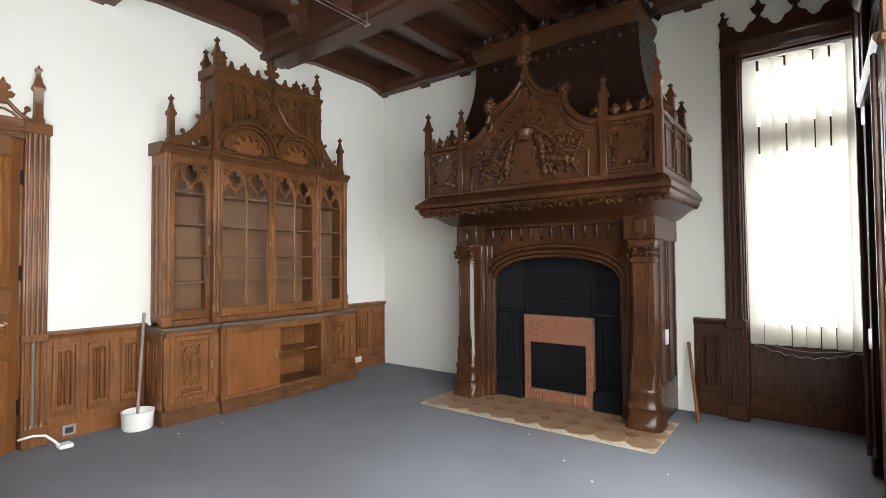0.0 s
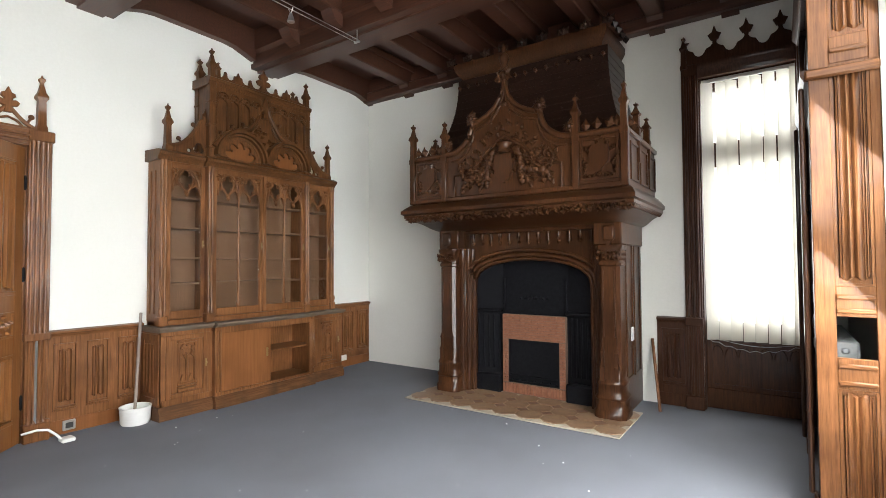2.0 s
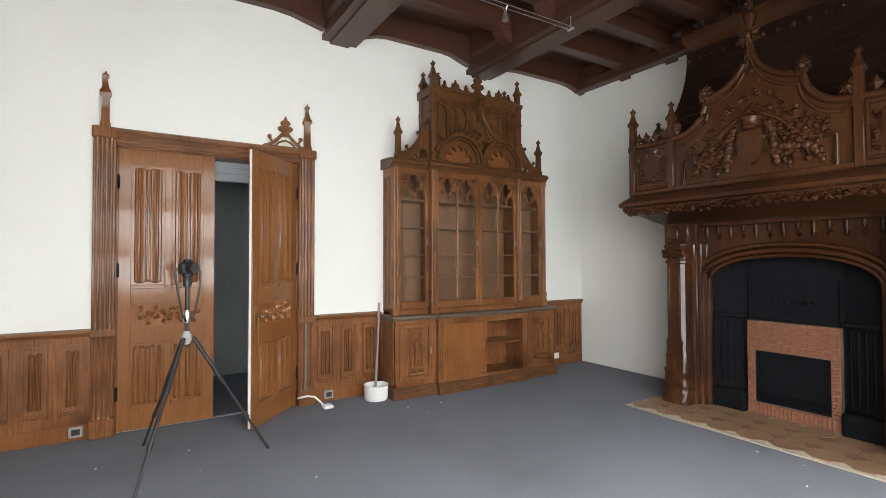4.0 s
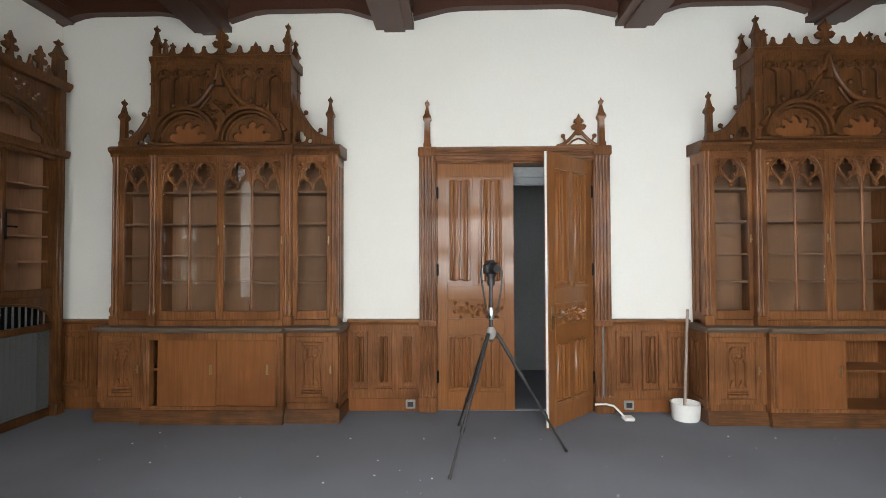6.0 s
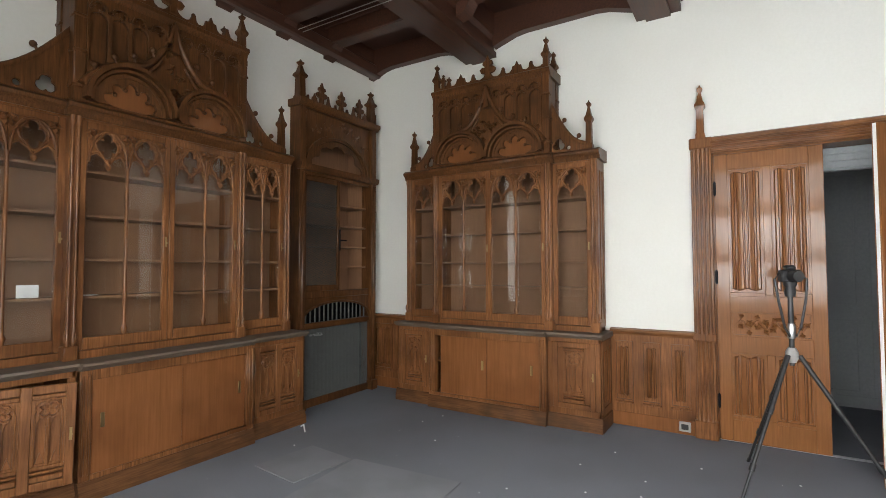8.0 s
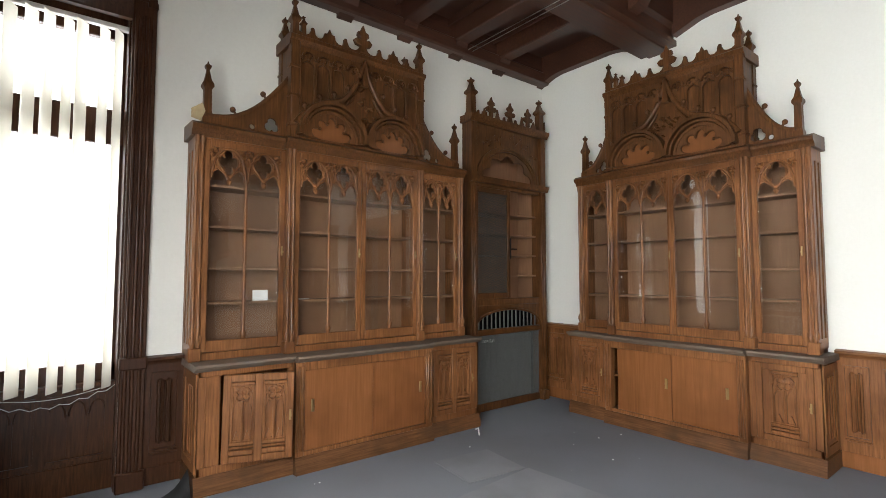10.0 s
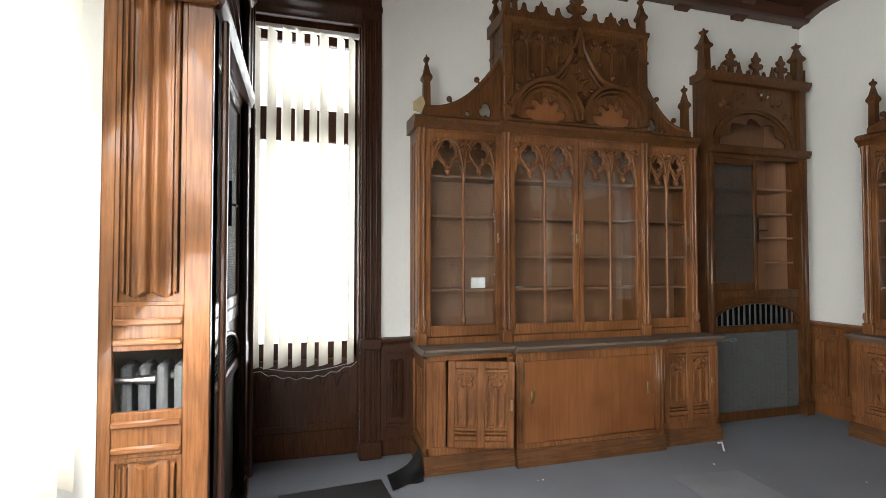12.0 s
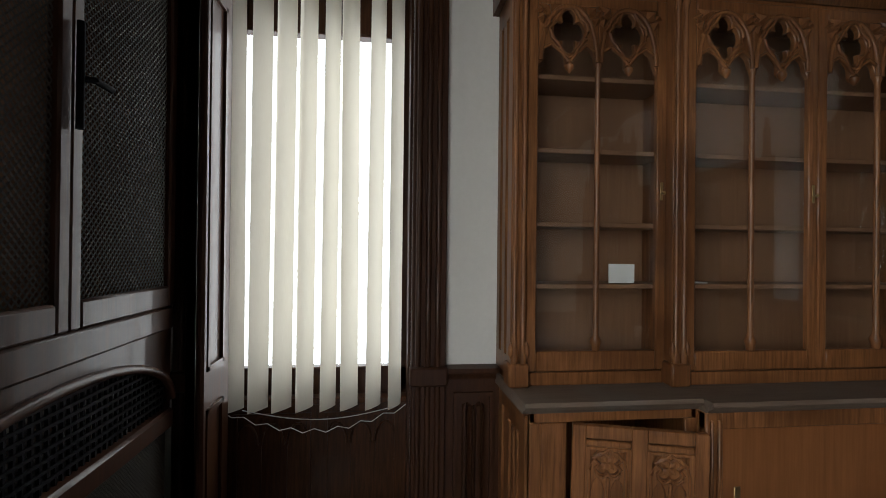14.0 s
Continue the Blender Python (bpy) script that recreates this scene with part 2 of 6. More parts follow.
def arch_ring(bm, cx, z, r, wide, y0, y1, n=16, rise=1.0):
    """Half a hoop, upright: radius r to r + wide, from y0 to y1."""
    rows = []
    for i in range(n + 1):
        a = math.pi * i / n
        rows.append([bm.verts.new((cx + q * math.cos(a), y, z + rise * q * math.sin(a))) for q, y in ((r, y0), (r + wide, y0), (r + wide, y1), (r, y1))])
    for p, q in zip(rows, rows[1:]):
        for k in range(4):
            bm.faces.new((p[k], q[k], q[(k + 1) % 4], p[(k + 1) % 4]))
    bm.faces.new(rows[0]), bm.faces.new(rows[-1][::-1])
    return bm


def knob(bm, x, y, z, r, sy=1.0):
    lathe(bm, 0, 0, [(r * math.sin(a), -r * math.cos(a)) for a in (0.35, 0.9, 1.57, 2.2, 2.8)], 6)
    for v in list(bm.verts)[-50:]:
        v.co = (v.co.x + x, v.co.y * sy + y, v.co.z + z)
    return bm


def leaf(bm, x, y, z, size, ang, lift=0.35):
    """A small carved leaf standing proud of a board at y, pointing at ang in the board's plane."""
    c, s = math.cos(ang), math.sin(ang)
    def at(u, w, d):
        return bm.verts.new((x + size * (u * c - w * s), y - size * d, z + size * (u * s + w * c)))
    a, b, d, e, f, g = at(0, 0, 0), at(0.45, 0.38, 0.05), at(0.7, 0.15, 0.1), at(1.0, 0, 0.05), at(0.7, -0.15, 0.1), at(0.45, -0.38, 0.05)
    m = at(0.45, 0, lift)
    rim = [a, b, d, e, f, g]
    for i in range(6):
        bm.faces.new((rim[i], m, rim[(i + 1) % 6]))
    return bm


def linenfold(bm, x0, x1, y, z0, z1, folds=1, proud=0.03, broad=False):
    """A carved panel of upright folds cut by narrow flutes, pointed where they end, in a flat field at y."""
    side = ((0.0, 0.0), (0.05, 0.0), (0.085, 0.85), (0.15, 0.95), (0.185, 0.08), (0.225, 0.08), (0.255, 0.80), (0.34, 0.55), (0.40, 0.50), (0.425, 0.05), (0.455, 0.05), (0.475, 0.95), (0.5, 1.0))
    if broad:        # two wide rolls between narrow fillets
        side = ((0.0, 0.0), (0.02, 0.0), (0.035, 0.7), (0.075, 0.75), (0.09, 0.1), (0.115, 0.1), (0.13, 0.6), (0.16, 0.6), (0.18, 0.2), (0.23, 0.15), (0.29, 0.35), (0.34, 0.75), (0.38, 0.95), (0.42, 0.9), (0.46, 0.6), (0.49, 0.12), (0.5, 0.1))
    shape = [*side, *[(1 - u, d) for u, d in side[-2::-1]]]
    h, wide = min(1.0, z1 - z0), (x1 - x0) / folds
    for f in range(folds):
        rows = []
        for end, k in ((z0, 0.0), (z0, 1.0), (z1, 1.0), (z1, 0.0)):
            row = []
            for u, d in shape:
                drop = 0.012 + 0.016 * min(h, 0.6) * math.cos(4 * math.pi * u) + (0.0 if k < 0.5 else 0.012)
                row.append(bm.verts.new((x0 + wide * (f + u), y - proud * d * k, end + (0.025 * h + drop if end == z0 else -0.025 * h - drop))))
            rows.append(row)
        for p, q in zip(rows, rows[1:]):
            for i in range(len(shape) - 1):
                bm.faces.new((p[i], p[i + 1], q[i + 1], q[i]))
    return bm


def field(bm, x0, x1, z0, z1, y, wide=0.018, proud=0.018):
    """A moulded border round a panel, proud of y."""
    for a, b, c, d in ((x0, x1, z0, z0 + wide), (x0, x1, z1 - wide, z1), (x0, x0 + wide, z0 + wide, z1 - wide), (x1 - wide, x1, z0 + wide, z1 - wide)):
        box(bm, a, b, y - proud, y + 0.004, c, d)
    return bm




def block(bm, cx, cy, prof, ratio=1.0, cut=0.3):
    """A chamfered square post from (half width, height) steps; ratio: its depth to its width."""
    rings = []
    for w, z in prof:
        d, c = w * ratio, w * cut
        rings.append([bm.verts.new((cx + x, cy + y, z)) for x, y in ((-w + c, -d), (w - c, -d), (w, -d + c), (w, d - c), (w - c, d), (-w + c, d), (-w, d - c), (-w, -d + c))])
    for p, q in zip(rings, rings[1:]):
        for k in range(8):
            bm.faces.new((p[k], p[(k + 1) % 8], q[(k + 1) % 8], q[k]))
    bm.faces.new(rings[0][::-1]), bm.faces.new(rings[-1])
    return bm


def pinnacle(bm, x, y, z, h, w):
    """A slim square shaft with a gabled cap, spire and bud."""
    q = w * 0.7071
    lathe(bm, x, y, [(q * 1.25, z), (q * 1.25, z + 0.10 * h), (q, z + 0.14 * h), (q * 0.9, z + 0.55 * h), (q * 1.4, z + 0.60 * h), (q * 1.35, z + 0.64 * h),
                     (q * 0.85, z + 0.70 * h), (q * 0.35, z + 0.86 * h), (q * 0.7, z + 0.90 * h), (q * 0.75, z + 0.93 * h), (q * 0.25, z + 0.96 * h), (q * 0.1, z + h)], 4, math.pi / 4)
    return bm


def part(name, bm, mat, parent, label=""):
    me = bpy.data.meshes.new(name)
    bm.to_mesh(me)
    bm.free()
    me.polygons.foreach_set("use_smooth", [True] * len(me.polygons))
    me.set_sharp_from_angle(angle=radians(42))
    me.materials.append(mat)
    ob = new(name, me)
    ob.parent = parent
    return tagged(ob, label)


def boards(name, bm, mat, parent, label=""):
    """Each loose piece of bm becomes a part of its own."""
    bm.verts.index_update()
    bm.verts.ensure_lookup_table()
    seen = set()
    for start in bm.verts:
        if start.index in seen:
            continue
        group, todo = [], [start]
        seen.add(start.index)
        while todo:
            v = todo.pop()
            group.append(v)
            for e in v.link_edges:
                o = e.other_vert(v)
                if o.index not in seen:
                    seen.add(o.index)
                    todo.append(o)
        nb = B()
        made = {v: nb.verts.new(v.co) for v in group}
        for f in {f for v in group for f in v.link_faces}:
            nb.faces.new([made[v] for v in f.verts])
        part(name, nb, mat, parent, label)
    bm.free()


def thing(name, m, label, category, group="", kind=""):
    ob = new(name)
    ob.matrix_world = m
    ob.empty_display_size = 0.1
    return tagged(ob, label, category, group, kind)


def solo(name, bm, mat, label, category, m=None, group="", kind=""):
    ob = part(name, bm, mat, None)
    if m is not None:
        ob.matrix_world = m
    return tagged(ob, label, category, group, kind)


def structure(name, bm, mat, label=""):
    return tagged(part(name, bm, mat, None), label, "", "", "structure")


WEST, SOUTH, NORTH, EAST = -5.27, -4.50, 5.45, 0.24
BAY_S, BAY_N, EAST_N = -2.77, 3.40, 0.31      # ends of the bay to the east
GLASS = 0.64    # inner face of the window wall of the bay
TOP = 4.45      # boards of the ceiling
WIN_N, WIN_S = (-0.53, 0.36), (-0.57, 0.30)


def facing_west(y):
    return pose(WEST, y, 0, 0, 0, 90)


def facing_south(x):
    return pose(x, SOUTH, 0, 0, 0, 180)


def facing_north(x):
    return pose(x, NORTH, 0)


def facing_east(y, x=EAST):
    return pose(x, y, 0, 0, 0, -90)


# ---- setting ----
structure("floor", box(B(), -9.5, 1.3, -5.2, 6.2, -0.2, 0.0), carpet, "worn grey needle-felt carpet over the whole room")
door_y0, door_y1, door_top = -0.50, 1.13, 2.58
wb = B()
box(wb, WEST - 0.3, WEST, -5.2, door_y0, 0, 4.7)
box(wb, WEST - 0.3, WEST, door_y1, 6.2, 0, 4.7)
box(wb, WEST - 0.3, WEST, door_y0, door_y1, door_top, 4.7)
structure("wall_west", wb, plaster, "off-white painted plaster wall")
for nm, y0, y1, (wx0, wx1) in (("wall_north", NORTH, NORTH + 0.45, WIN_N), ("wall_south", SOUTH - 0.45, SOUTH, WIN_S)):
    wb = B()
    if nm == "wall_south":        # a recess for the radiator in the corner
        box(wb, WEST, -5.10, y0, y1, 0, 4.7)
        box(wb, -4.02, wx0, y0, y1, 0, 4.7)
        box(wb, -5.10, -4.02, y0, y1, 3.3, 4.7)
        box(wb, -5.10, -4.02, y0, y0 + 0.18, 0, 3.3)
    else:
        box(wb, WEST, wx0, y0, y1, 0, 4.7)
    box(wb, wx1, 1.3, y0, y1, 0, 4.7)
    box(wb, wx0, wx1, y0, y1, 3.62, 4.7)
    structure(nm, wb, plaster, "off-white painted plaster wall round a tall window")
BAYS = (-1.77, 0.31, 2.39)
wb = B()
cuts = [SOUTH]
for wy in BAYS:
    cuts += [wy - 0.97, wy + 0.97]
cuts.append(NORTH)
for a, c in zip(cuts[::2], cuts[1::2]):
    box(wb, GLASS, GLASS + 0.35, a, c, 0, 4.7)
for wy in BAYS:
    box(wb, GLASS, GLASS + 0.35, wy - 0.97, wy + 0.97, 3.62, 4.7)
    box(wb, GLASS, GLASS + 0.35, wy - 0.97, wy + 0.97, 0, 0.45)
structure("wall_east", wb, plaster, "plaster wall round the windows of the bay")

# ceiling: boards, cross beams with mouldings, joists between them, cornice
cb = B()
box(cb, WEST, 1.3, SOUTH, NORTH, TOP, TOP + 0.2)
BEAMS = (-2.86, -0.92, 1.58, 3.52)
for by in BEAMS:
    prism(cb, [(by - 0.20, 3.98), (by + 0.20, 3.98), (by + 0.20, 4.04), (by + 0.17, 4.06), (by + 0.17, 4.16), (by + 0.22, 4.19), (by + 0.22, TOP), (by - 0.22, TOP), (by - 0.22, 4.19), (by - 0.17, 4.16), (by - 0.17, 4.06), (by - 0.20, 4.04)], WEST, 1.3, "x")
    box(cb, WEST, 1.3, by - 0.11, by + 0.11, 3.955, 3.98)
edges = (SOUTH, *BEAMS, NORTH)
for y0, y1 in zip(edges, edges[1:]):
    a, b = y0 + (0.2 if y0 != SOUTH else 0), y1 - (0.2 if y1 != NORTH else 0)
    for k in range(8):
        jx = WEST + 0.85 + k * 0.70
        box(cb, jx - 0.09, jx + 0.09, a, b, 4.20, TOP, 0.015)
        for e in (-0.16, 0.13):
            box(cb, jx + e, jx + e + 0.03, a, b, 4.36, TOP, 0.006)
        for e, s in ((a, 1), (b, -1)):
            prism(cb, [(e, 4.05), (e + s * 0.10, 4.09), (e + s * 0.17, 4.20), (e, 4.20)], jx - 0.08, jx + 0.08, "x")
    n = 12
    wave = [(a + (b - a) * i / n, 4.17 - 0.10 * max(0, abs(2 * i / n - 1) - 0.6) / 0.4) for i in range(n + 1)]
    prism(cb, [*wave, (b, TOP), (a, TOP)], WEST, WEST + 0.10, "x")
for y0, y1 in ((NORTH - 0.14, NORTH), (SOUTH, SOUTH + 0.14)):
    box(cb, WEST, 1.3, y0, y1, 4.08, 4.24, 0.02)
    box(cb, WEST, 1.3, y0 + (0.05 if y1 == NORTH else 0), y1 - (0 if y1 == NORTH else 0.05), 4.24, TOP)
structure("ceiling", cb, beam_oak, "dark stained oak ceiling of moulded beams, joists and boards")


# ---- furniture built along the walls ----
def lancet_head(bm, x0, x1, z0, z1, y, depth=0.03):
    """Pierced Gothic head of a glazed light: a tall four-leaf eye in pointed ribs over two cusps and a hanging bud."""
    w, c, h = x1 - x0, (x0 + x1) / 2, z1 - z0
    low = [(x1, z0)]
    for s in (1, -1):
        low += [(c + s * w * 0.25 + w * 0.215 * math.cos(radians(a)), z0 + 0.02 + h * 0.25 * math.sin(radians(a))) for a in range(0, 181, 20)]
        if s > 0:
            low += [(c + 0.010, z0 + 0.0), (c, z0 - 0.012), (c - 0.010, z0 + 0.0)]
    low += [(x0, z0)]
    zc, r = z0 + h * 0.57, min(0.235 * w, 0.26 * h)
    eye = [(x, zc + 1.38 * (z - zc)) for x, z in foil(c, zc, r, 4, 90)]
    plate(bm, [[(x0, z1), (x1, z1)] + low, eye], y, depth, 0.004)
    rim = [(c + 1.16 * (x - c), y - 0.003, zc + 1.13 * (z - zc)) for x, z in eye]
    tube(bm, rim[::2] + rim[:1], 0.0075, 5)
    lathe(bm, c, y - 0.004, [(0.004, z0 - 0.04), (0.019, z0 - 0.022), (0.021, z0 - 0.006), (0.006, z0 + 0.014)], 6)
    for s in (-1, 1):      # ribs of the pointed arch round the eye, crossing down to the cusps
        pts = [(c + s * (w * 0.48 - w * 0.48 * (i / 8) ** 1.9), y - 0.005, z0 + 0.01 + (h - 0.012) * math.sin(i / 8 * math.pi / 2)) for i in range(9)]
        tube(bm, pts, 0.010, 5)
        tube(bm, [(c, y - 0.003, z0 + 0.006), (c + s * w * 0.13, y - 0.003, z0 + h * 0.20), (c + s * w * 0.30, y - 0.003, z0 + h * 0.33), (c + s * w * 0.44, y - 0.003, z0 + h * 0.24)], 0.008, 5)
        leaf(bm, c + s * w * 0.30, y, z1 - 0.045, 0.075, math.pi / 2 - s * 0.8, 0.5)
        leaf(bm, c + s * w * 0.44, y, z1 - 0.085, 0.06, math.pi / 2 - s * 0.2, 0.5)
        leaf(bm, c + s * w * 0.40, y, z1 - 0.02, 0.055, -s * 0.3 + (0 if s > 0 else math.pi), 0.5)
    return bm


def glazed_door(parent, x0, x1, z0, z1, y, lights, label="glazed oak door with pierced tracery heads"):
    """Frame, mullions, tracery and panes."""
    b = B()
    st = 0.045
    box(b, x0, x0 + st, y, y + 0.03, z0, z1, 0.005)
    box(b, x1 - st, x1, y, y + 0.03, z0, z1, 0.005)
    box(b, x0 + st, x1 - st, y, y + 0.03, z0, z0 + 0.085, 0.005)
    box(b, x0 + st, x1 - st, y, y + 0.03, z1 - 0.05, z1, 0.005)
    door = part("door", b, oak, parent, label)
    a0, a1 = x0 + st, x1 - st
    w = (a1 - a0) / lights
    b = B()
    for i in range(lights):
        lancet_head(b, a0 + i * w + 0.004, a0 + (i + 1) * w - 0.004, z1 - 0.30, z1 - 0.05, y + 0.004)
    part("tracery", b, oak, door)
    for i in range(1, lights):
        b = B()
        lathe(b, a0 + i * w, y + 0.012, [(0.018, z0 + 0.085), (0.020, z0 + 0.105), (0.027, z0 + 0.125), (0.014, z0 + 0.155), (0.012, z1 - 0.32), (0.019, z1 - 0.30), (0.014, z1 - 0.26)], 8)
        part("mullion", b, oak, door)
    b = B()
    box(b, x1 - 0.030, x1 - 0.016, y - 0.005, y + 0.001, 1.71, 1.79, 0.002)
    tube(b, [(x1 - 0.023, y - 0.002, 1.74), (x1 - 0.023, y - 0.024, 1.74)], [0.003, 0.008], 5)
    part("key_plate", b, brass, door, "small brass key plate")
    for i in range(lights):
        b = B()
        box(b, a0 + i * w, a0 + (i + 1) * w, y + 0.026, y + 0.029, z0 + 0.08, z1 - 0.05)
        p = part("pane", b, glass, door, "clear glass pane")
        p.visible_shadow = False
    return door


def carved_door(parent, x0, x1, z0, z1, y, panels=1, name="cupboard_door"):
    """Raised frame round sunk panels, each a pierced blind window of two lancets and a rosette on a stepped foot."""
    b = B()
    box(b, x0 + 0.004, x1 - 0.004, y + 0.024, y + 0.030, z0 + 0.004, z1 - 0.004)
    door = part(name, b, oak, parent)
    b = B()
    w = (x1 - x0) / panels
    for k in range(panels + 1):
        c = x0 + k * w
        a0, a1 = c - 0.028, c + 0.028
        if k in (0, panels):
            a0, a1 = (x0, x0 + 0.05) if k == 0 else (x1 - 0.05, x1)
        box(b, a0, a1, y - 0.006, y + 0.025, z0, z1, 0.004)
    spans = [(x0 + k * w + (0.05 if k == 0 else 0.028), x0 + (k + 1) * w - (0.05 if k == panels - 1 else 0.028)) for k in range(panels)]
    for a0, a1 in spans:
        box(b, a0, a1, y - 0.006, y + 0.025, z0, z0 + 0.05, 0.004)
        box(b, a0, a1, y - 0.006, y + 0.025, z1 - 0.05, z1, 0.004)
    boards("stile", b, oak, door)
    for a0, a1 in spans:
        squeeze = max(0.0, (a1 - a0 - 0.20) / 2)
        a0, a1 = a0 + squeeze, a1 - squeeze
        c, q = (a0 + a1) / 2, (a1 - a0) / 2
        b = B()
        if squeeze > 0:
            for s in (-1, 1):
                box(b, *sorted((c + s * q, c + s * (q + squeeze))), y + 0.006, y + 0.026, z0 + 0.05, z1 - 0.05, 0.003)
        lo, hi = z0 + 0.15, z1 - 0.085
        e, rr = q * 0.84, q * 0.50
        zc = hi - 0.02 - rr
        holes = [foil(c, zc, rr, 4, 45)]
        for s in (-1, 1):
            m, v, top = c + s * e * 0.52, e * 0.38, zc - rr * 1.25
            holes.append([(m - v, lo + 0.01), (m + v, lo + 0.01), (m + v, top - 0.05), (m + v * 0.75, top - 0.02), (m, top + 0.012), (m - v * 0.75, top - 0.02), (m - v, top - 0.05)])
            holes.append([(c + s * e * 0.95, hi - 0.008), (c + s * e * 0.95, hi - 0.075), (c + s * e * 0.78, hi - 0.045), (c + s * e * 0.42, hi - 0.008)])
        plate(b, [[(a0, lo), (a1, lo), (a1, hi), (a0, hi)], *holes], y + 0.002, 0.023, 0.003)
        rim = foil(c, zc, rr * 1.14, 4, 45)
        tube(b, [(x, y, z) for x, z in rim[::2] + rim[:1]], 0.006, 5)
        for k in range(4):
            leaf(b, c, y + 0.022, zc, rr * 0.9, math.pi * (0.25 + 0.5 * k), 0.25)
        for s in (-1, 1):
            tube(b, [(c + s * e * 0.96, y, lo), (c + s * e * 0.96, y, zc - rr * 0.5), (c + s * e * 0.80, y, zc + rr * 0.55), (c + s * e * 0.4, y, hi - 0.025), (c, y, hi - 0.004)], 0.006, 5)
            prism(b, [(c + s * e * 0.52 - e * 0.36, lo - 0.002), (c + s * e * 0.52 + e * 0.36, lo - 0.002), (c + s * e * 0.52, lo + 0.075)], y + 0.006, y + 0.026, "y")
        tube(b, [(c, y - 0.002, lo), (c, y - 0.002, zc - rr * 1.1)], 0.007, 5)
        for zz, hh, d in ((z0 + 0.055, 0.035, 0.012), (z0 + 0.097, 0.018, 0.006), (z0 + 0.120, 0.028, 0.002), (hi + 0.004, 0.026, 0.004)):
            box(b, a0, a1, y - d, y + 0.025, zz, zz + hh, 0.006)
        part("carved_panel", b, oak, door)
    b = B()
    kx, kz = x1 - 0.022, (z0 + z1) / 2
    box(b, kx - 0.008, kx + 0.008, y - 0.010, y - 0.005, kz - 0.04, kz + 0.04, 0.002)
    tube(b, [(kx, y - 0.008, kz), (kx, y - 0.026, kz)], [0.004, 0.009], 6)
    part("escutcheon", b, brass, door, "small brass key plate")
    return door


def crest_outline(x0, x1, z, h, bays):
    """Top edge of a cresting: wide scalloped dips, small cusps and a peak between raised ends, over each bay."""
    side = ((0.0, 1.3), (0.035, 0.72), (0.07, 0.36), (0.12, 0.20), (0.17, 0.18), (0.22, 0.30), (0.255, 0.72), (0.285, 0.74), (0.295, 0.36), (0.33, 0.20), (0.38, 0.22), (0.42, 0.42), (0.435, 0.74), (0.455, 0.74), (0.475, 0.80), (0.5, 1.1))
    w = (x1 - x0) / bays
    pts = [(x1, z), (x0, z)]
    for i in range(bays):
        pts += [(x0 + w * (i + u), z + h * d) for u, d in (*side, *[(1 - u, d) for u, d in side[-2:0:-1]])]
    pts.append((x1, z + 1.3 * h))
    return pts


def fleuron(x, z, s):
    """Outline of a cross-shaped carved finial, height about s."""
    half = [(0.10, 0.0), (0.09, 0.25), (0.30, 0.30), (0.36, 0.42), (0.26, 0.50), (0.12, 0.47), (0.11, 0.58), (0.22, 0.66), (0.20, 0.76), (0.09, 0.80), (0.0, 1.0)]
    return [(x + s * a, z + s * b) for a, b in half] + [(x - s * a, z + s * b) for a, b in half[-2::-1]]


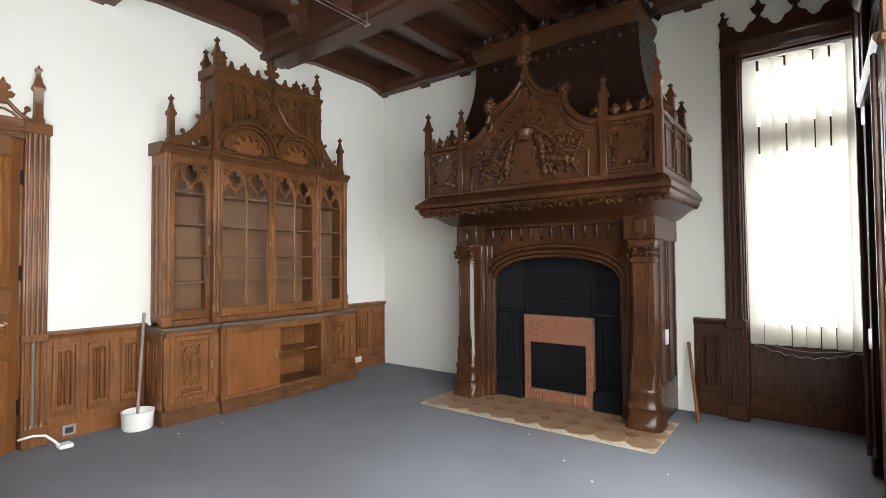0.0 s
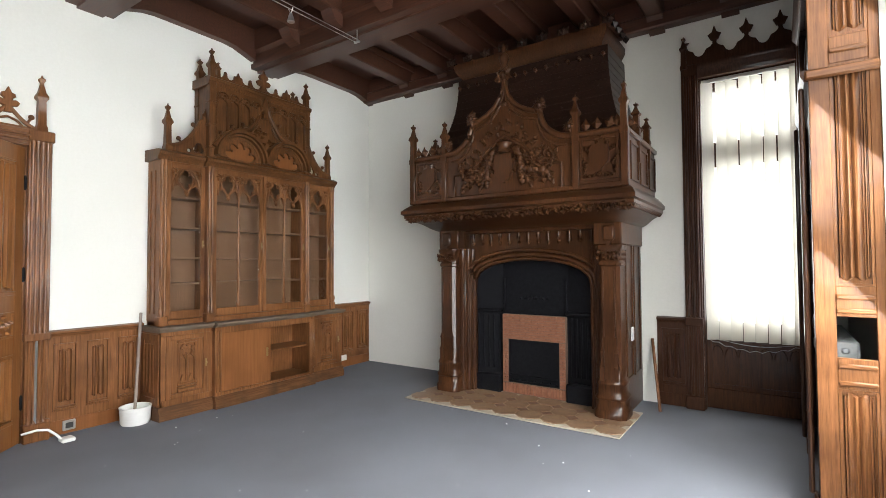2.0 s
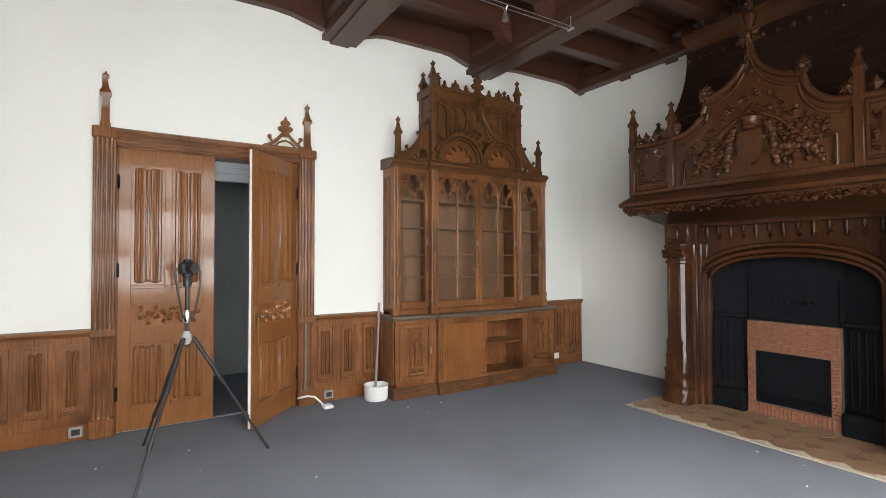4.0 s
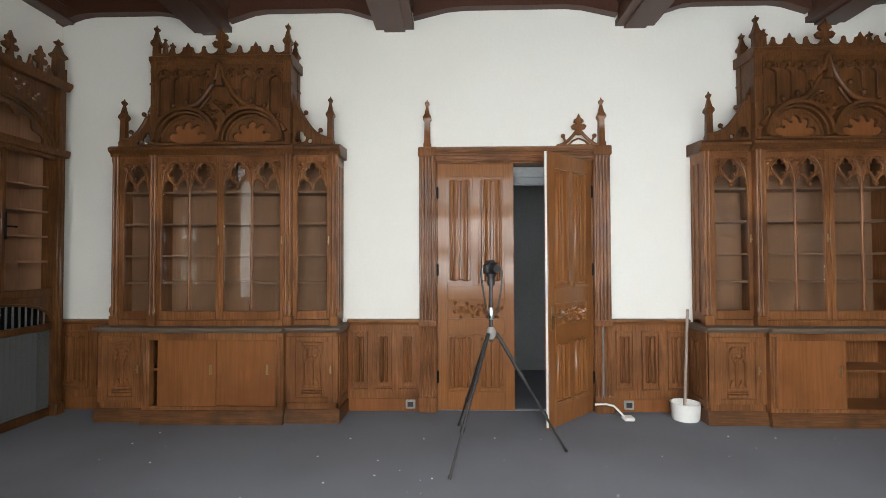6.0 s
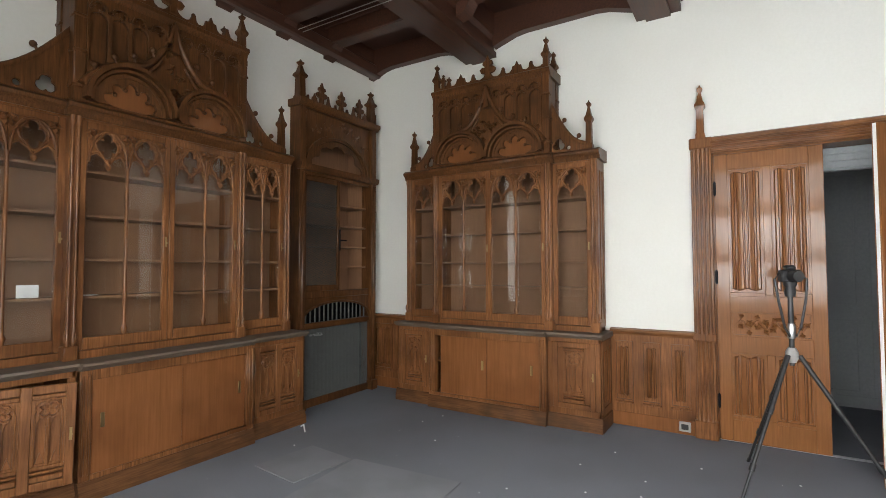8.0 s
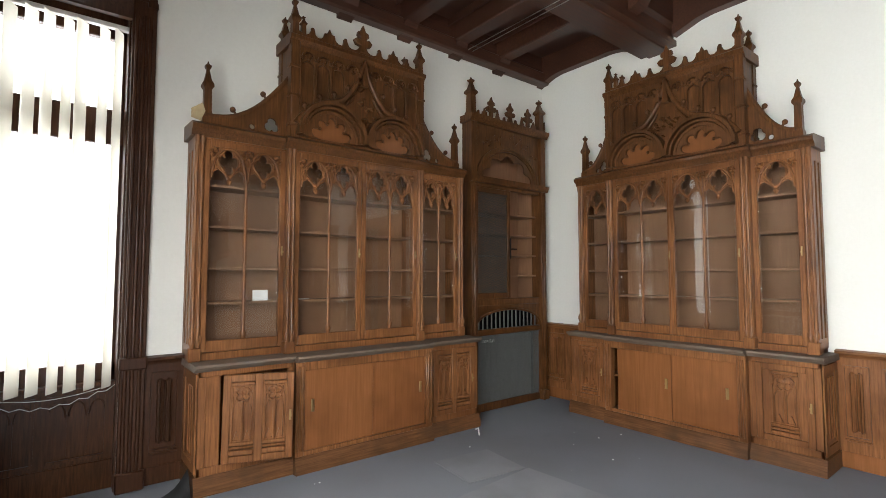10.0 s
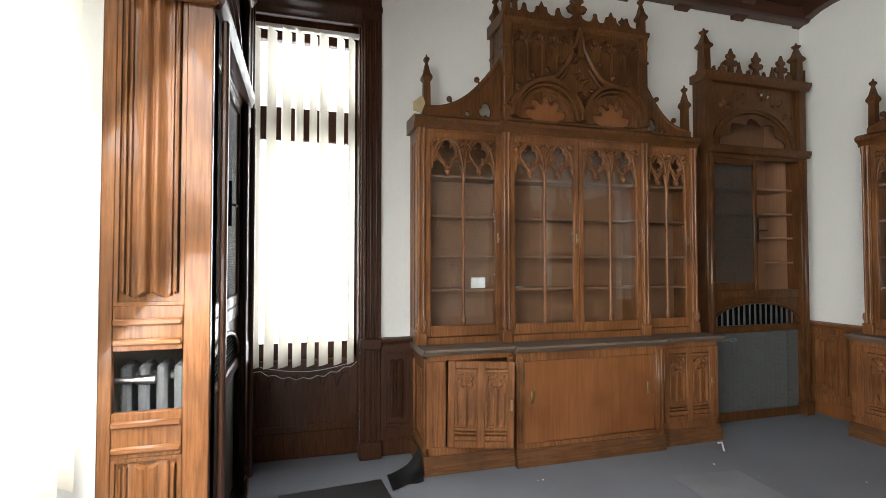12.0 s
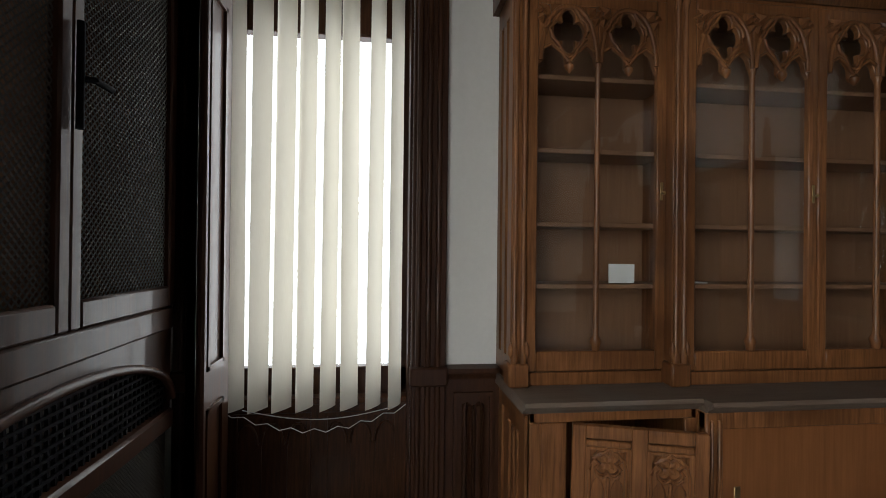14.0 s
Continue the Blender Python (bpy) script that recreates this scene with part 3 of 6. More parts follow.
def bookcase(m, label, left, right, mid=1.34, side_lights=1, open_right=False, left_gap=0.0, ajar=False, wide_door=True, deeper=0.0, lap=0.0):
    """A Gothic bookcase on a cupboard base. left, right: widths of its side bays; origin in the middle of its centre bay, at the wall."""
    t = thing("bookcase", m, label, "bookcase", "Gothic bookcases of the library")
    h = mid / 2
    L, R = -h - left, h + right
    D, C, U, V = 0.40 + deeper, 0.455 + deeper, 0.27, 0.315      # depths of base sides, base centre, upper sides, upper centre
    # base: plinth and carcass
    b = B()
    for a0, a1, d in ((L, -h, D), (-h, h, C), (h, R, D)):
        d2 = d + 0.03
        ex0, ex1 = (-0.02 if a0 == L else 0), (0.02 if a1 == R else 0)
        prism(b, [(0, 0), (-d2, 0), (-d2, 0.07), (-d2 + 0.012, 0.085), (-d2 + 0.018, 0.115), (-d, 0.13), (0, 0.13)], a0 + ex0, a1 + ex1, "x")
    boards("plinth", b, plinth_oak, t, "scuffed moulded oak plinth")
    b = B()
    for x in (L, -h - 0.02, h, R - 0.02):
        box(b, x, x + 0.02, -D, 0, 0.13, 0.86)
    box(b, L, R, -0.02, -0.004, 0.13, 0.86)
    box(b, L + 0.02, R - 0.02, -D + 0.02, -0.02, 0.131, 0.145)
    box(b, -h, h, -C + 0.04, -0.02, 0.131, 0.15)
    box(b, -h, h, -C + 0.06, -0.02, 0.49, 0.51)
    for a0, a1 in ((L, -h), (h, R)):
        box(b, a0, a1, -D, -D + 0.02, 0.13, 0.19, 0.003)
        box(b, a0, a1, -D, -D + 0.02, 0.82, 0.86, 0.003)
        for x in (a0, a1 - 0.05):
            box(b, x, x + 0.05, -D - 0.004, -D + 0.02, 0.19, 0.82, 0.004)
    box(b, -h, h, -C, -C + 0.04, 0.13, 0.165, 0.004)
    box(b, -h, h, -C, -C + 0.04, 0.79, 0.86, 0.004)
    for x in (-h, h - 0.075):
        box(b, x, x + 0.075, -C - 0.006, -D + 0.02, 0.13, 0.86, 0.006)
        for k in (0.015, 0.045):
            box(b, x + k, x + k + 0.014, -C - 0.018, -C, 0.17, 0.83, 0.005)
    for s, x in ((-1, L), (1, R)):        # framed ends
        for z0, z1, y0, y1 in ((0.15, 0.21, -D + 0.02, -0.02), (0.78, 0.84, -D + 0.02, -0.02), (0.21, 0.78, -D + 0.02, -D + 0.09), (0.21, 0.78, -0.08, -0.02)):
            box(b, x - 0.004 if s > 0 else x - 0.012, x + 0.012 if s > 0 else x + 0.004, y0, y1, z0, z1)
        for k in range(3):
            y = -D + 0.13 + k * 0.065
            box(b, x - 0.01, x + 0.01, y, y + 0.035, 0.25, 0.74, 0.004)
    boards("base_carcass", b, oak, t)
    inner0, inner1 = -h + 0.075, h - 0.075
    half = (inner0 + inner1) / 2
    doors = [(inner0 + left_gap, half + 0.03, -C + 0.010)]
    if not open_right:
        doors.append((half, inner1, -C + 0.026))
    for x0, x1, y in doors:
        b = B()
        box(b, x0, x1, y, y + 0.014, 0.166, 0.79, 0.002)
        d = part("sliding_door", b, panel_oak, t, "plain veneered sliding door")
        b = B()
        hx = x1 - 0.05 if y < -C + 0.02 else x1 - 0.09
        if side_lights == 2:
            hx = x0 + 0.07 if y < -C + 0.02 else x1 - 0.05
        box(b, hx - 0.014, hx + 0.014, y - 0.004, y + 0.004, 0.46, 0.56, 0.003)
        part("finger_pull", b, brass, d, "small brass finger pull")
    # cupboard doors of the sides
    for s, a0, a1 in ((-1, L, -h), (1, h, R)):
        n = side_lights
        if ajar and s < 0:
            b = B()
            box(b, a0 + 0.05, a0 + 0.15, -D - 0.004, -D + 0.02, 0.19, 0.82, 0.004)
            part("stile", b, oak, t)
            d = carved_door(t, 0.0, a1 - a0 - 0.20, 0.19, 0.82, -0.02, n)
            d.matrix_local = Matrix.Translation((a0 + 0.155, -D - 0.006, 0.005)) @ pose(0, 0, 0, 0, 1, -16)
        else:
            carved_door(t, a0 + 0.05, a1 - 0.05, 0.19, 0.82, -D - 0.003, n)
    # worktop
    b = B()
    for a0, a1, d in ((L - 0.03, -h, D), (-h, h, C), (h, R + 0.03, D)):
        prism(b, [(0, 0.86), (-d - 0.012, 0.86), (-d - 0.02, 0.872), (-d - 0.045, 0.885), (-d - 0.05, 0.895), (-d - 0.045, 0.91), (0, 0.91)], a0, a1, "x")
    boards("worktop", b, dusty_oak, t, "dusty oak worktop with a moulded edge")
    # upper carcass
    b = B()
    u0, u1 = L + 0.05 - lap, R - 0.05
    box(b, u0, u0 + 0.02, -U, 0, 0.91, 2.64)
    box(b, u1 - 0.02, u1, -U, 0, 0.91, 2.64)
    back = B()
    box(back, u0 + 0.021, u1 - 0.021, -0.02, -0.004, 0.91, 2.64)
    part("back_board", back, inner_oak, t, "paler unvarnished back board")
    for x in (-h + 0.01, h - 0.03):
        box(b, x, x + 0.02, -U + 0.02, -0.02, 0.93, 2.60)
    for a0, a1, d in ((u0, -h, U), (-h, h, V), (h, u1, U)):
        box(b, a0, a1, -d, -0.02, 0.91, 0.965, 0.003)
        box(b, a0, a1, -d + 0.004, -0.02, 2.585, 2.64)
    for s, x in ((-1, u0), (1, u1)):
        for z0, z1, y0, y1 in ((0.95, 1.03, -U, -0.02), (2.5, 2.6, -U, -0.02), (1.03, 2.5, -U, -U + 0.06), (1.03, 2.5, -0.07, -0.02), (1.03, 2.5, -U / 2 - 0.03, -U / 2 + 0.02)):
            box(b, x - 0.004 if s > 0 else x - 0.012, x + 0.012 if s > 0 else x + 0.004, y0, y1, z0, z1)
    boards("upper_carcass", b, oak, t)
    for z in (1.33, 1.60, 1.92, 2.24):
        b = B()
        for a0, a1 in ((u0 + 0.02, -h + 0.01), (-h + 0.03, h - 0.03), (h - 0.01, u1 - 0.02)):
            box(b, a0, a1, -U + 0.035, -0.021, z - 0.011, z + 0.011, 0.003)
        part("shelf", b, inner_oak, t)
    # clustered shafts between the bays
    for x, d in ((u0 + 0.02, U), (-h + 0.01, V), (h - 0.01, V), (u1 - 0.02, U)):
        b = B()
        box(b, x - 0.045, x + 0.045, -d - 0.035, -d + 0.06, 0.91, 1.01, 0.008)
        box(b, x - 0.034, x + 0.034, -d - 0.012, -d + 0.05, 1.01, 2.60, 0.004)
        for k in (-0.018, 0.018):
            lathe(b, x + k, -d - 0.016, [(0.016, 1.01), (0.018, 1.04), (0.011, 1.08), (0.011, 2.52), (0.018, 2.56), (0.018, 2.60)], 8)
        for k in (-0.034, 0.034):
            lathe(b, x + k, -d - 0.018, [(0.004, 1.03), (0.013, 1.05), (0.011, 1.08), (0.003, 1.10)], 6)
        part("shaft", b, oak, t)
    glazed_door(t, u0 + 0.055, -h - 0.022, 0.97, 2.585, -U - 0.004, side_lights)
    glazed_door(t, -h + 0.045, 0.005, 0.97, 2.585, -V - 0.002, 2)
    glazed_door(t, 0.008 if not wide_door else -0.012, h - 0.045, 0.97, 2.585, -V - 0.012 if wide_door else -V - 0.002, 2)
    glazed_door(t, h + 0.022, u1 - 0.055, 0.97, 2.585, -U - 0.004, side_lights)
    # cornice
    b = B()
    for a0, a1, d in ((u0 - 0.04, -h - 0.03, U), (-h - 0.045, h + 0.045, V), (h + 0.03, u1 + 0.04, U)):
        prism(b, [(0, 2.60), (-d - 0.008, 2.60), (-d - 0.015, 2.63), (-d - 0.05, 2.655), (-d - 0.055, 2.68), (-d - 0.02, 2.705), (0, 2.72)], a0, a1, "x")
    part("cornice", b, aged_dim_oak, t)
    # tall central panel with two round arches under an ogee
    b = B()
    box(b, -h, h, -V, -V + 0.03, 2.70, 3.56)
    box(b, -h, -h + 0.03, -V + 0.03, -0.01, 2.70, 3.56)
    box(b, h - 0.03, h, -V + 0.03, -0.01, 2.70, 3.56)
    box(b, -h, h, -V + 0.03, -0.01, 3.53, 3.56)
    boards("upper_panel", b, aged_dim_oak, t)
    for s in (-1, 1):
        cx, r0 = s * h * 0.47, h * 0.34
        b = B()
        arch_ring(b, cx, 2.73, r0, 0.026, -V - 0.045, -V + 0.01)
        arch_ring(b, cx, 2.73, r0 + 0.036, 0.020, -V - 0.08, -V + 0.01)
        arch_ring(b, cx, 2.73, r0 + 0.026, 0.012, -V - 0.02, -V + 0.01)
        arch_ring(b, cx, 2.73, r0 + 0.066, 0.030, -V - 0.11, -V + 0.01)
        top = [(cx + r0 * math.cos(math.pi * k / 16), 2.73 + r0 * math.sin(math.pi * k / 16)) for k in range(17)]
        inner = []
        for k in range(49):
            a = math.pi - math.pi * k / 48
            q = r0 * (0.62 + 0.25 * abs(math.sin(a * 5)) ** 0.7)
            inner.append((cx + q * math.cos(a), 2.73 + q * math.sin(a)))
        plate(b, [top + inner], -V - 0.036, 0.034, 0.004)
        for k in range(1, 5):       # buds on the cusps
            a = math.pi * k / 5
            knob(b, cx + 0.62 * r0 * math.cos(a), -V - 0.034, 2.73 + 0.62 * r0 * math.sin(a), 0.016)
        part("arch", b, aged_dim_oak, t)
        b = B()
        prism(b, [(cx + r0 * math.cos(math.pi * k / 12), 2.732 + r0 * math.sin(math.pi * k / 12)) for k in range(13)], -V - 0.003, -V + 0.001, "y")
        part("arch_field", b, panel_oak, t, "lighter oak field inside the arch")

    def ogee_at(x):
        return float(np.interp(abs(x) / h, (0, 0.05, 0.1, 0.2, 0.33, 0.55, 0.75, 0.9, 1.0), (3.51, 3.39, 3.31, 3.20, 3.10, 3.05, 2.98, 2.87, 2.77)))

    b = B()
    for s in (-1, 1):
        pts = [(s * h * 0.95 * (1 - k / 24), -V - 0.04, ogee_at(h * 0.95 * (1 - k / 24))) for k in range(25)]
        tube(b, pts, [0.036 - 0.014 * k / 24 for k in range(25)], 7)
        tube(b, [(x * 0.93, y + 0.012, z - 0.055) for x, y, z in pts[:21]], 0.014, 6)
        for k in (3, 8, 13, 18):
            tube(b, [(pts[k][0], -V - 0.045, pts[k][2]), (pts[k][0] + s * 0.02, -V - 0.06, pts[k][2] + 0.05)], [0.014, 0.010], 5)
            knob(b, pts[k][0] + s * 0.022, -V - 0.06, pts[k][2] + 0.06, 0.024)
    for k in range(46):
        u = random.uniform(-0.42, 0.42) * h
        lowest = 2.80 + 0.5 * abs(u)
        leaf(b, u, -V, random.uniform(lowest + 0.04, max(lowest + 0.06, ogee_at(u) - 0.13)), random.uniform(0.05, 0.085), random.uniform(0, 6.28), 0.7)
    prism(b, [(-0.032, 3.28), (0.032, 3.28), (0.0, 3.54)], -V - 0.06, -V, "y")
    part("ogee", b, aged_dim_oak, t, "carved ogee moulding with leafwork")
    for s in (-1, 1):       # blind tracery: lancets under pierced eyes
        b = B()
        n = 4
        a0, a1 = 0.05, h - 0.06
        w = (a1 - a0) / n
        edge = [(s * (a0 + (a1 - a0) * k / 12), ogee_at(a0 + (a1 - a0) * k / 12) + 0.01) for k in range(13)]
        holes = []
        for i in range(n):
            c, q = a0 + (i + 0.5) * w, w / 2 - 0.011
            foot = ogee_at(c - q) + 0.02
            holes.append([(s * c + x, z) for x, z in foil(0, 3.425, q * 0.62, 4, 45)])
            if foot < 3.33:
                holes.append([(s * c - q, foot), (s * c + q, foot), (s * c + q, 3.335), (s * c + q * 0.7, 3.365), (s * c, 3.385), (s * c - q * 0.7, 3.365), (s * c - q, 3.335)])
            arch_ring(b, s * c, 3.40, q * 0.86, 0.012, -V - 0.05, -V - 0.02, 10)
            knob(b, s * c, -V - 0.045, 3.375, 0.013)
            for e in (-1, 1):
                knob(b, s * c + e * q, -V - 0.045, 3.395, 0.014)
        plate(b, [edge + [(s * a1, 3.495), (s * a0, 3.495)], *holes], -V - 0.036, 0.034, 0.003)
        part("blind_tracery", b, aged_dim_oak, t)
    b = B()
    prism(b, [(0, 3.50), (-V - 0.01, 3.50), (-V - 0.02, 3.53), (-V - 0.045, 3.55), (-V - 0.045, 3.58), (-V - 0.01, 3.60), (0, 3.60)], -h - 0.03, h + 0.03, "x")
    part("top_rail", b, aged_dim_oak, t)
    b = B()
    plate(b, [crest_outline(-h, h, 3.595, 0.12, 2)], -V - 0.01, 0.03, 0.004)
    plate(b, [fleuron(0, 3.62, 0.24)], -V - 0.018, 0.045, 0.008)
    for k in (0.265, 0.735):
        for o in (-h, 0):
            knob(b, o + h * k, -V + 0.004, 3.685, 0.018)
    pinnacle(b, -h + 0.10, -V + 0.02, 3.60, 0.19, 0.04)
    part("cresting", b, aged_dim_oak, t, "scalloped cresting with carved fleurons")
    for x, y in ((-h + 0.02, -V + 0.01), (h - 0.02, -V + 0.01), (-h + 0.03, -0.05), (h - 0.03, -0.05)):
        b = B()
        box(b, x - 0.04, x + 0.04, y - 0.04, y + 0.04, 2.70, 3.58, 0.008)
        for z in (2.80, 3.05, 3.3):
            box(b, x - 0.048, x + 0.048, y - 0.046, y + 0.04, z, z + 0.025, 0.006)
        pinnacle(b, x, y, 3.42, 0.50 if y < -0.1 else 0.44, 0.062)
        part("pinnacle", b, aged_dim_oak, t)
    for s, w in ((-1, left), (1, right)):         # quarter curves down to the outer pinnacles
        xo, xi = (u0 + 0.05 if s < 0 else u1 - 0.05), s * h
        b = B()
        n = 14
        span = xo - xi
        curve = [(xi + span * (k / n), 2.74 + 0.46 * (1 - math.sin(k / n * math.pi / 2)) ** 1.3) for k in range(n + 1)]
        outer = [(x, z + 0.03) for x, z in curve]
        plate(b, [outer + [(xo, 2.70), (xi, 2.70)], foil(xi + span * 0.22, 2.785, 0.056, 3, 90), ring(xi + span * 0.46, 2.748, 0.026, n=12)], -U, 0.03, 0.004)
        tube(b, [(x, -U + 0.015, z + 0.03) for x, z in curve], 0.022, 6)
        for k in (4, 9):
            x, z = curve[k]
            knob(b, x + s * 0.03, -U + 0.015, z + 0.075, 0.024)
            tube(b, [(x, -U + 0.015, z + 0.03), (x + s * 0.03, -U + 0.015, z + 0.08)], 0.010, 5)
        part("bracket_curve", b, aged_dim_oak, t)
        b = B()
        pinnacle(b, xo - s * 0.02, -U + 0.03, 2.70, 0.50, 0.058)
        part("pinnacle", b, aged_dim_oak, t)
    return t


bookcase(facing_west(-2.615), "brown oak Gothic bookcase with empty shelves and plain sliding doors", 0.47, 0.51, mid=1.37, left_gap=0.07)
bookcase(facing_west(3.28), "brown oak Gothic bookcase with one sliding door missing below", 0.53, 0.53, open_right=True, wide_door=False)
bookcase(facing_south(-2.36), "brown oak Gothic bookcase with one carved cupboard door ajar", 0.69, 0.62, side_lights=2, ajar=True, wide_door=False, deeper=0.06, lap=0.065)


def wire_mesh(bm, x0, x1, z0, z1, y, step=0.020, r=0.0022):
    """Diamond wire netting clipped to a rectangle."""
    w, h = x1 - x0, z1 - z0
    for s in (1, -1):
        k = -h
        while k < w:
            a, c = max(0.0, k), min(w, k + h)
            if c - a > 0.004:
                p, q = (a, a - k), (c, c - k)
                zs = [(z0 + v if s > 0 else z1 - v) for v in (p[1], q[1])]
                v = [bm.verts.new((x0 + u + du, y + dy, z)) for u, z in ((p[0], zs[0]), (q[0], zs[1])) for du, dy in ((-r, 0), (r, -r), (r, r))]
                for i, j in ((0, 1), (1, 2), (2, 0)):
                    bm.faces.new((v[i], v[j], v[j + 3], v[i + 3]))
            k += step
    return bm


def radiator(m, wide, high, label):
    t = thing("radiator", m, label, "radiator")
    n = int(wide / 0.06)
    for i in range(n):
        b = B()
        x = -wide / 2 + (i + 0.5) * wide / n
        box(b, x - 0.022, x + 0.022, -0.14, 0.0, 0.06, high, 0.014)
        part("column", b, grey_paint, t)
    b = B()
    box(b, -wide / 2, wide / 2, -0.09, -0.05, 0.10, 0.14, 0.01)
    box(b, -wide / 2, wide / 2, -0.09, -0.05, high - 0.08, high - 0.04, 0.01)
    for x in (-wide / 2 + 0.04, wide / 2 - 0.04):
        box(b, x - 0.015, x + 0.015, -0.12, -0.02, 0.0, 0.08)
    boards("pipe", b, grey_paint, t)
    b = B()
    tube(b, [(-wide / 2 - 0.03, -0.15, high - 0.06), (-wide / 2 + 0.14, -0.15, high - 0.06)], 0.014, 8)
    tube(b, [(-wide / 2 + 0.08, -0.15, high - 0.06), (-wide / 2 + 0.15, -0.15, high - 0.06)], 0.02, 8)
    part("valve", b, steel, t, "metal valve on the pipe")
    return t


def niche_cupboard(m, label, wide, mat, slide=False, depth=0.12, back=0.26, shelves=True, slatted=True):
    """A tall cupboard over a grilled radiator: mesh doors, arched grille, mesh below."""
    t = thing("radiator_cupboard", m, label, "cupboard", "radiator cupboards of the library")
    h = wide / 2
    y = -0.02
    b = B()
    for x in (-h, h - 0.09):
        box(b, x, x + 0.09, -depth, 0.0, 0.0, 3.34, 0.006)
        box(b, x + 0.025, x + 0.065, -depth - 0.02, -0.05, 0.12, 2.60, 0.01)
        box(b, x - 0.01, x + 0.10, -depth - 0.025, 0, 0.0, 0.12, 0.008)
    boards("post", b, mat, t)
    f = -depth + 0.05
    a0, a1 = -h + 0.09, h - 0.09
    b = B()
    box(b, a0, a1, f, f + 0.03, 0.0, 0.09, 0.006)
    box(b, a0, a1, f - 0.015, f + 0.03, 0.86, 0.93, 0.01)
    box(b, a0, a1, f - 0.01, f + 0.03, 1.20, 1.28, 0.008)
    box(b, a0, a1, f - 0.02, f + 0.03, 2.58, 2.66, 0.008)
    top = [(a0, 1.20)] + [(a0, 0.93)] + [((a1 + a0) / 2 - (a1 - a0) / 2 * math.cos(math.pi * k / 20), 0.96 + 0.19 * math.sin(math.pi * k / 20)) for k in range(21)] + [(a1, 0.93), (a1, 1.20)]
    plate(b, [top], f, 0.03, 0.003)
    tube(b, [((a1 + a0) / 2 - (a1 - a0) / 2 * math.cos(math.pi * k / 20), f - 0.006, 0.96 + 0.19 * math.sin(math.pi * k / 20)) for k in range(21)], 0.014, 6)
    boards("rail", b, mat, t)
    b = B()
    n = 16 if slatted else 44
    for k in range(1, n):
        x = a0 + (a1 - a0) * k / n
        z1 = 0.955 + 0.19 * math.sin(math.acos(max(-1, min(1, 1 - 2 * k / n))))
        if slatted:
            box(b, x - 0.010, x + 0.010, f + 0.012, f + 0.024, 0.925, z1, 0.003)
        else:
            box(b, x - 0.004, x + 0.004, f + 0.012, f + 0.02, 0.925, z1)
    if not slatted:
        for k in range(1, 9):
            z = 0.93 + 0.024 * k
            e = math.sqrt(max(0.0, 1 - (max(0.0, z - 0.955) / 0.19) ** 2)) * (a1 - a0) / 2
            box(b, (a0 + a1) / 2 - e, (a0 + a1) / 2 + e, f + 0.009, f + 0.017, z - 0.004, z + 0.004)
    part("arched_grille", b, mesh_paint if slatted else iron, t, "grille under the arch")
    b = B()
    wire_mesh(b, a0, a1, 0.09, 0.86, f + 0.016, 0.013)
    part("lower_mesh", b, mesh_paint if slatted else wire_mat, t, "wire mesh over the radiator")
    mid = (a0 + a1) / 2
    spans = ((a0, mid + 0.02), ) if slide else ((a0, mid), (mid, a1))
    for x0, x1 in spans:
        b = B()
        for p, q in ((x0, x0 + 0.045), (x1 - 0.045, x1)):
            box(b, p, q, f - 0.012, f + 0.02, 1.28, 2.58, 0.006)
        box(b, x0 + 0.045, x1 - 0.045, f - 0.012, f + 0.02, 1.28, 1.35, 0.006)
        box(b, x0 + 0.045, x1 - 0.045, f - 0.012, f + 0.02, 2.52, 2.58, 0.006)
        d = part("mesh_door", b, mat, t)
        b = B()
        wire_mesh(b, x0 + 0.045, x1 - 0.045, 1.35, 2.52, f + 0.006)
        part("wire_mesh", b, wire_mat, d)
    b = B()
    tube(b, [(mid + 0.0, f - 0.028, 1.75), (mid, f - 0.028, 2.0)], 0.009, 6)
    tube(b, [(mid, f - 0.02, 1.87), (mid + 0.02, f - 0.05, 1.87), (mid + 0.09, f - 0.05, 1.87)], 0.008, 6)
    part("bolt", b, iron, t, "iron bolt with a lever")
    b = B()
    box(b, a0 - 0.03, a1 + 0.03, back - 0.016, back - 0.004, 1.22, 3.26)
    for x in (a0 - 0.016, a1 + 0.004):
        box(b, x, x + 0.012, f + 0.04, back - 0.016, 1.22, 3.26)
    box(b, a0, a1, f + 0.04, back - 0.016, 1.22, 1.24)
    boards("back_board", b, inner_oak, t)
    # black sheets added inside the plaster recess, for its shade
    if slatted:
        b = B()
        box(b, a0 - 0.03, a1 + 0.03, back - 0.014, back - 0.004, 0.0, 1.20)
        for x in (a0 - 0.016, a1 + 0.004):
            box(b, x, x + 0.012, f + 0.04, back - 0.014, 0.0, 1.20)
        boards("recess_lining", b, iron, t, "added black sheets for the shade behind the radiator")
    for z in (1.55, 1.80, 2.05, 2.30):
        b = B()
        box(b, a0, a1, f + 0.05, back - 0.016, z - 0.01, z + 0.01)
        if shelves:
            part("shelf", b, inner_oak, t)
        else:
            b.free()
    # arched, carved head and cresting
    b = B()
    r = (a1 - a0) / 2 - 0.04
    cap = [(a0, 2.66), (a0, 3.36), (a1, 3.36), (a1, 2.66)] + [(mid + r * math.cos(math.pi * k / 16), 2.66 + 0.42 * math.sin(math.pi * k / 16)) for k in range(17)]
    plate(b, [cap], f, 0.03, 0.003)
    arch_ring(b, mid, 2.66, r - 0.03, 0.03, f - 0.01, f + 0.02, 16, 0.42 / r)
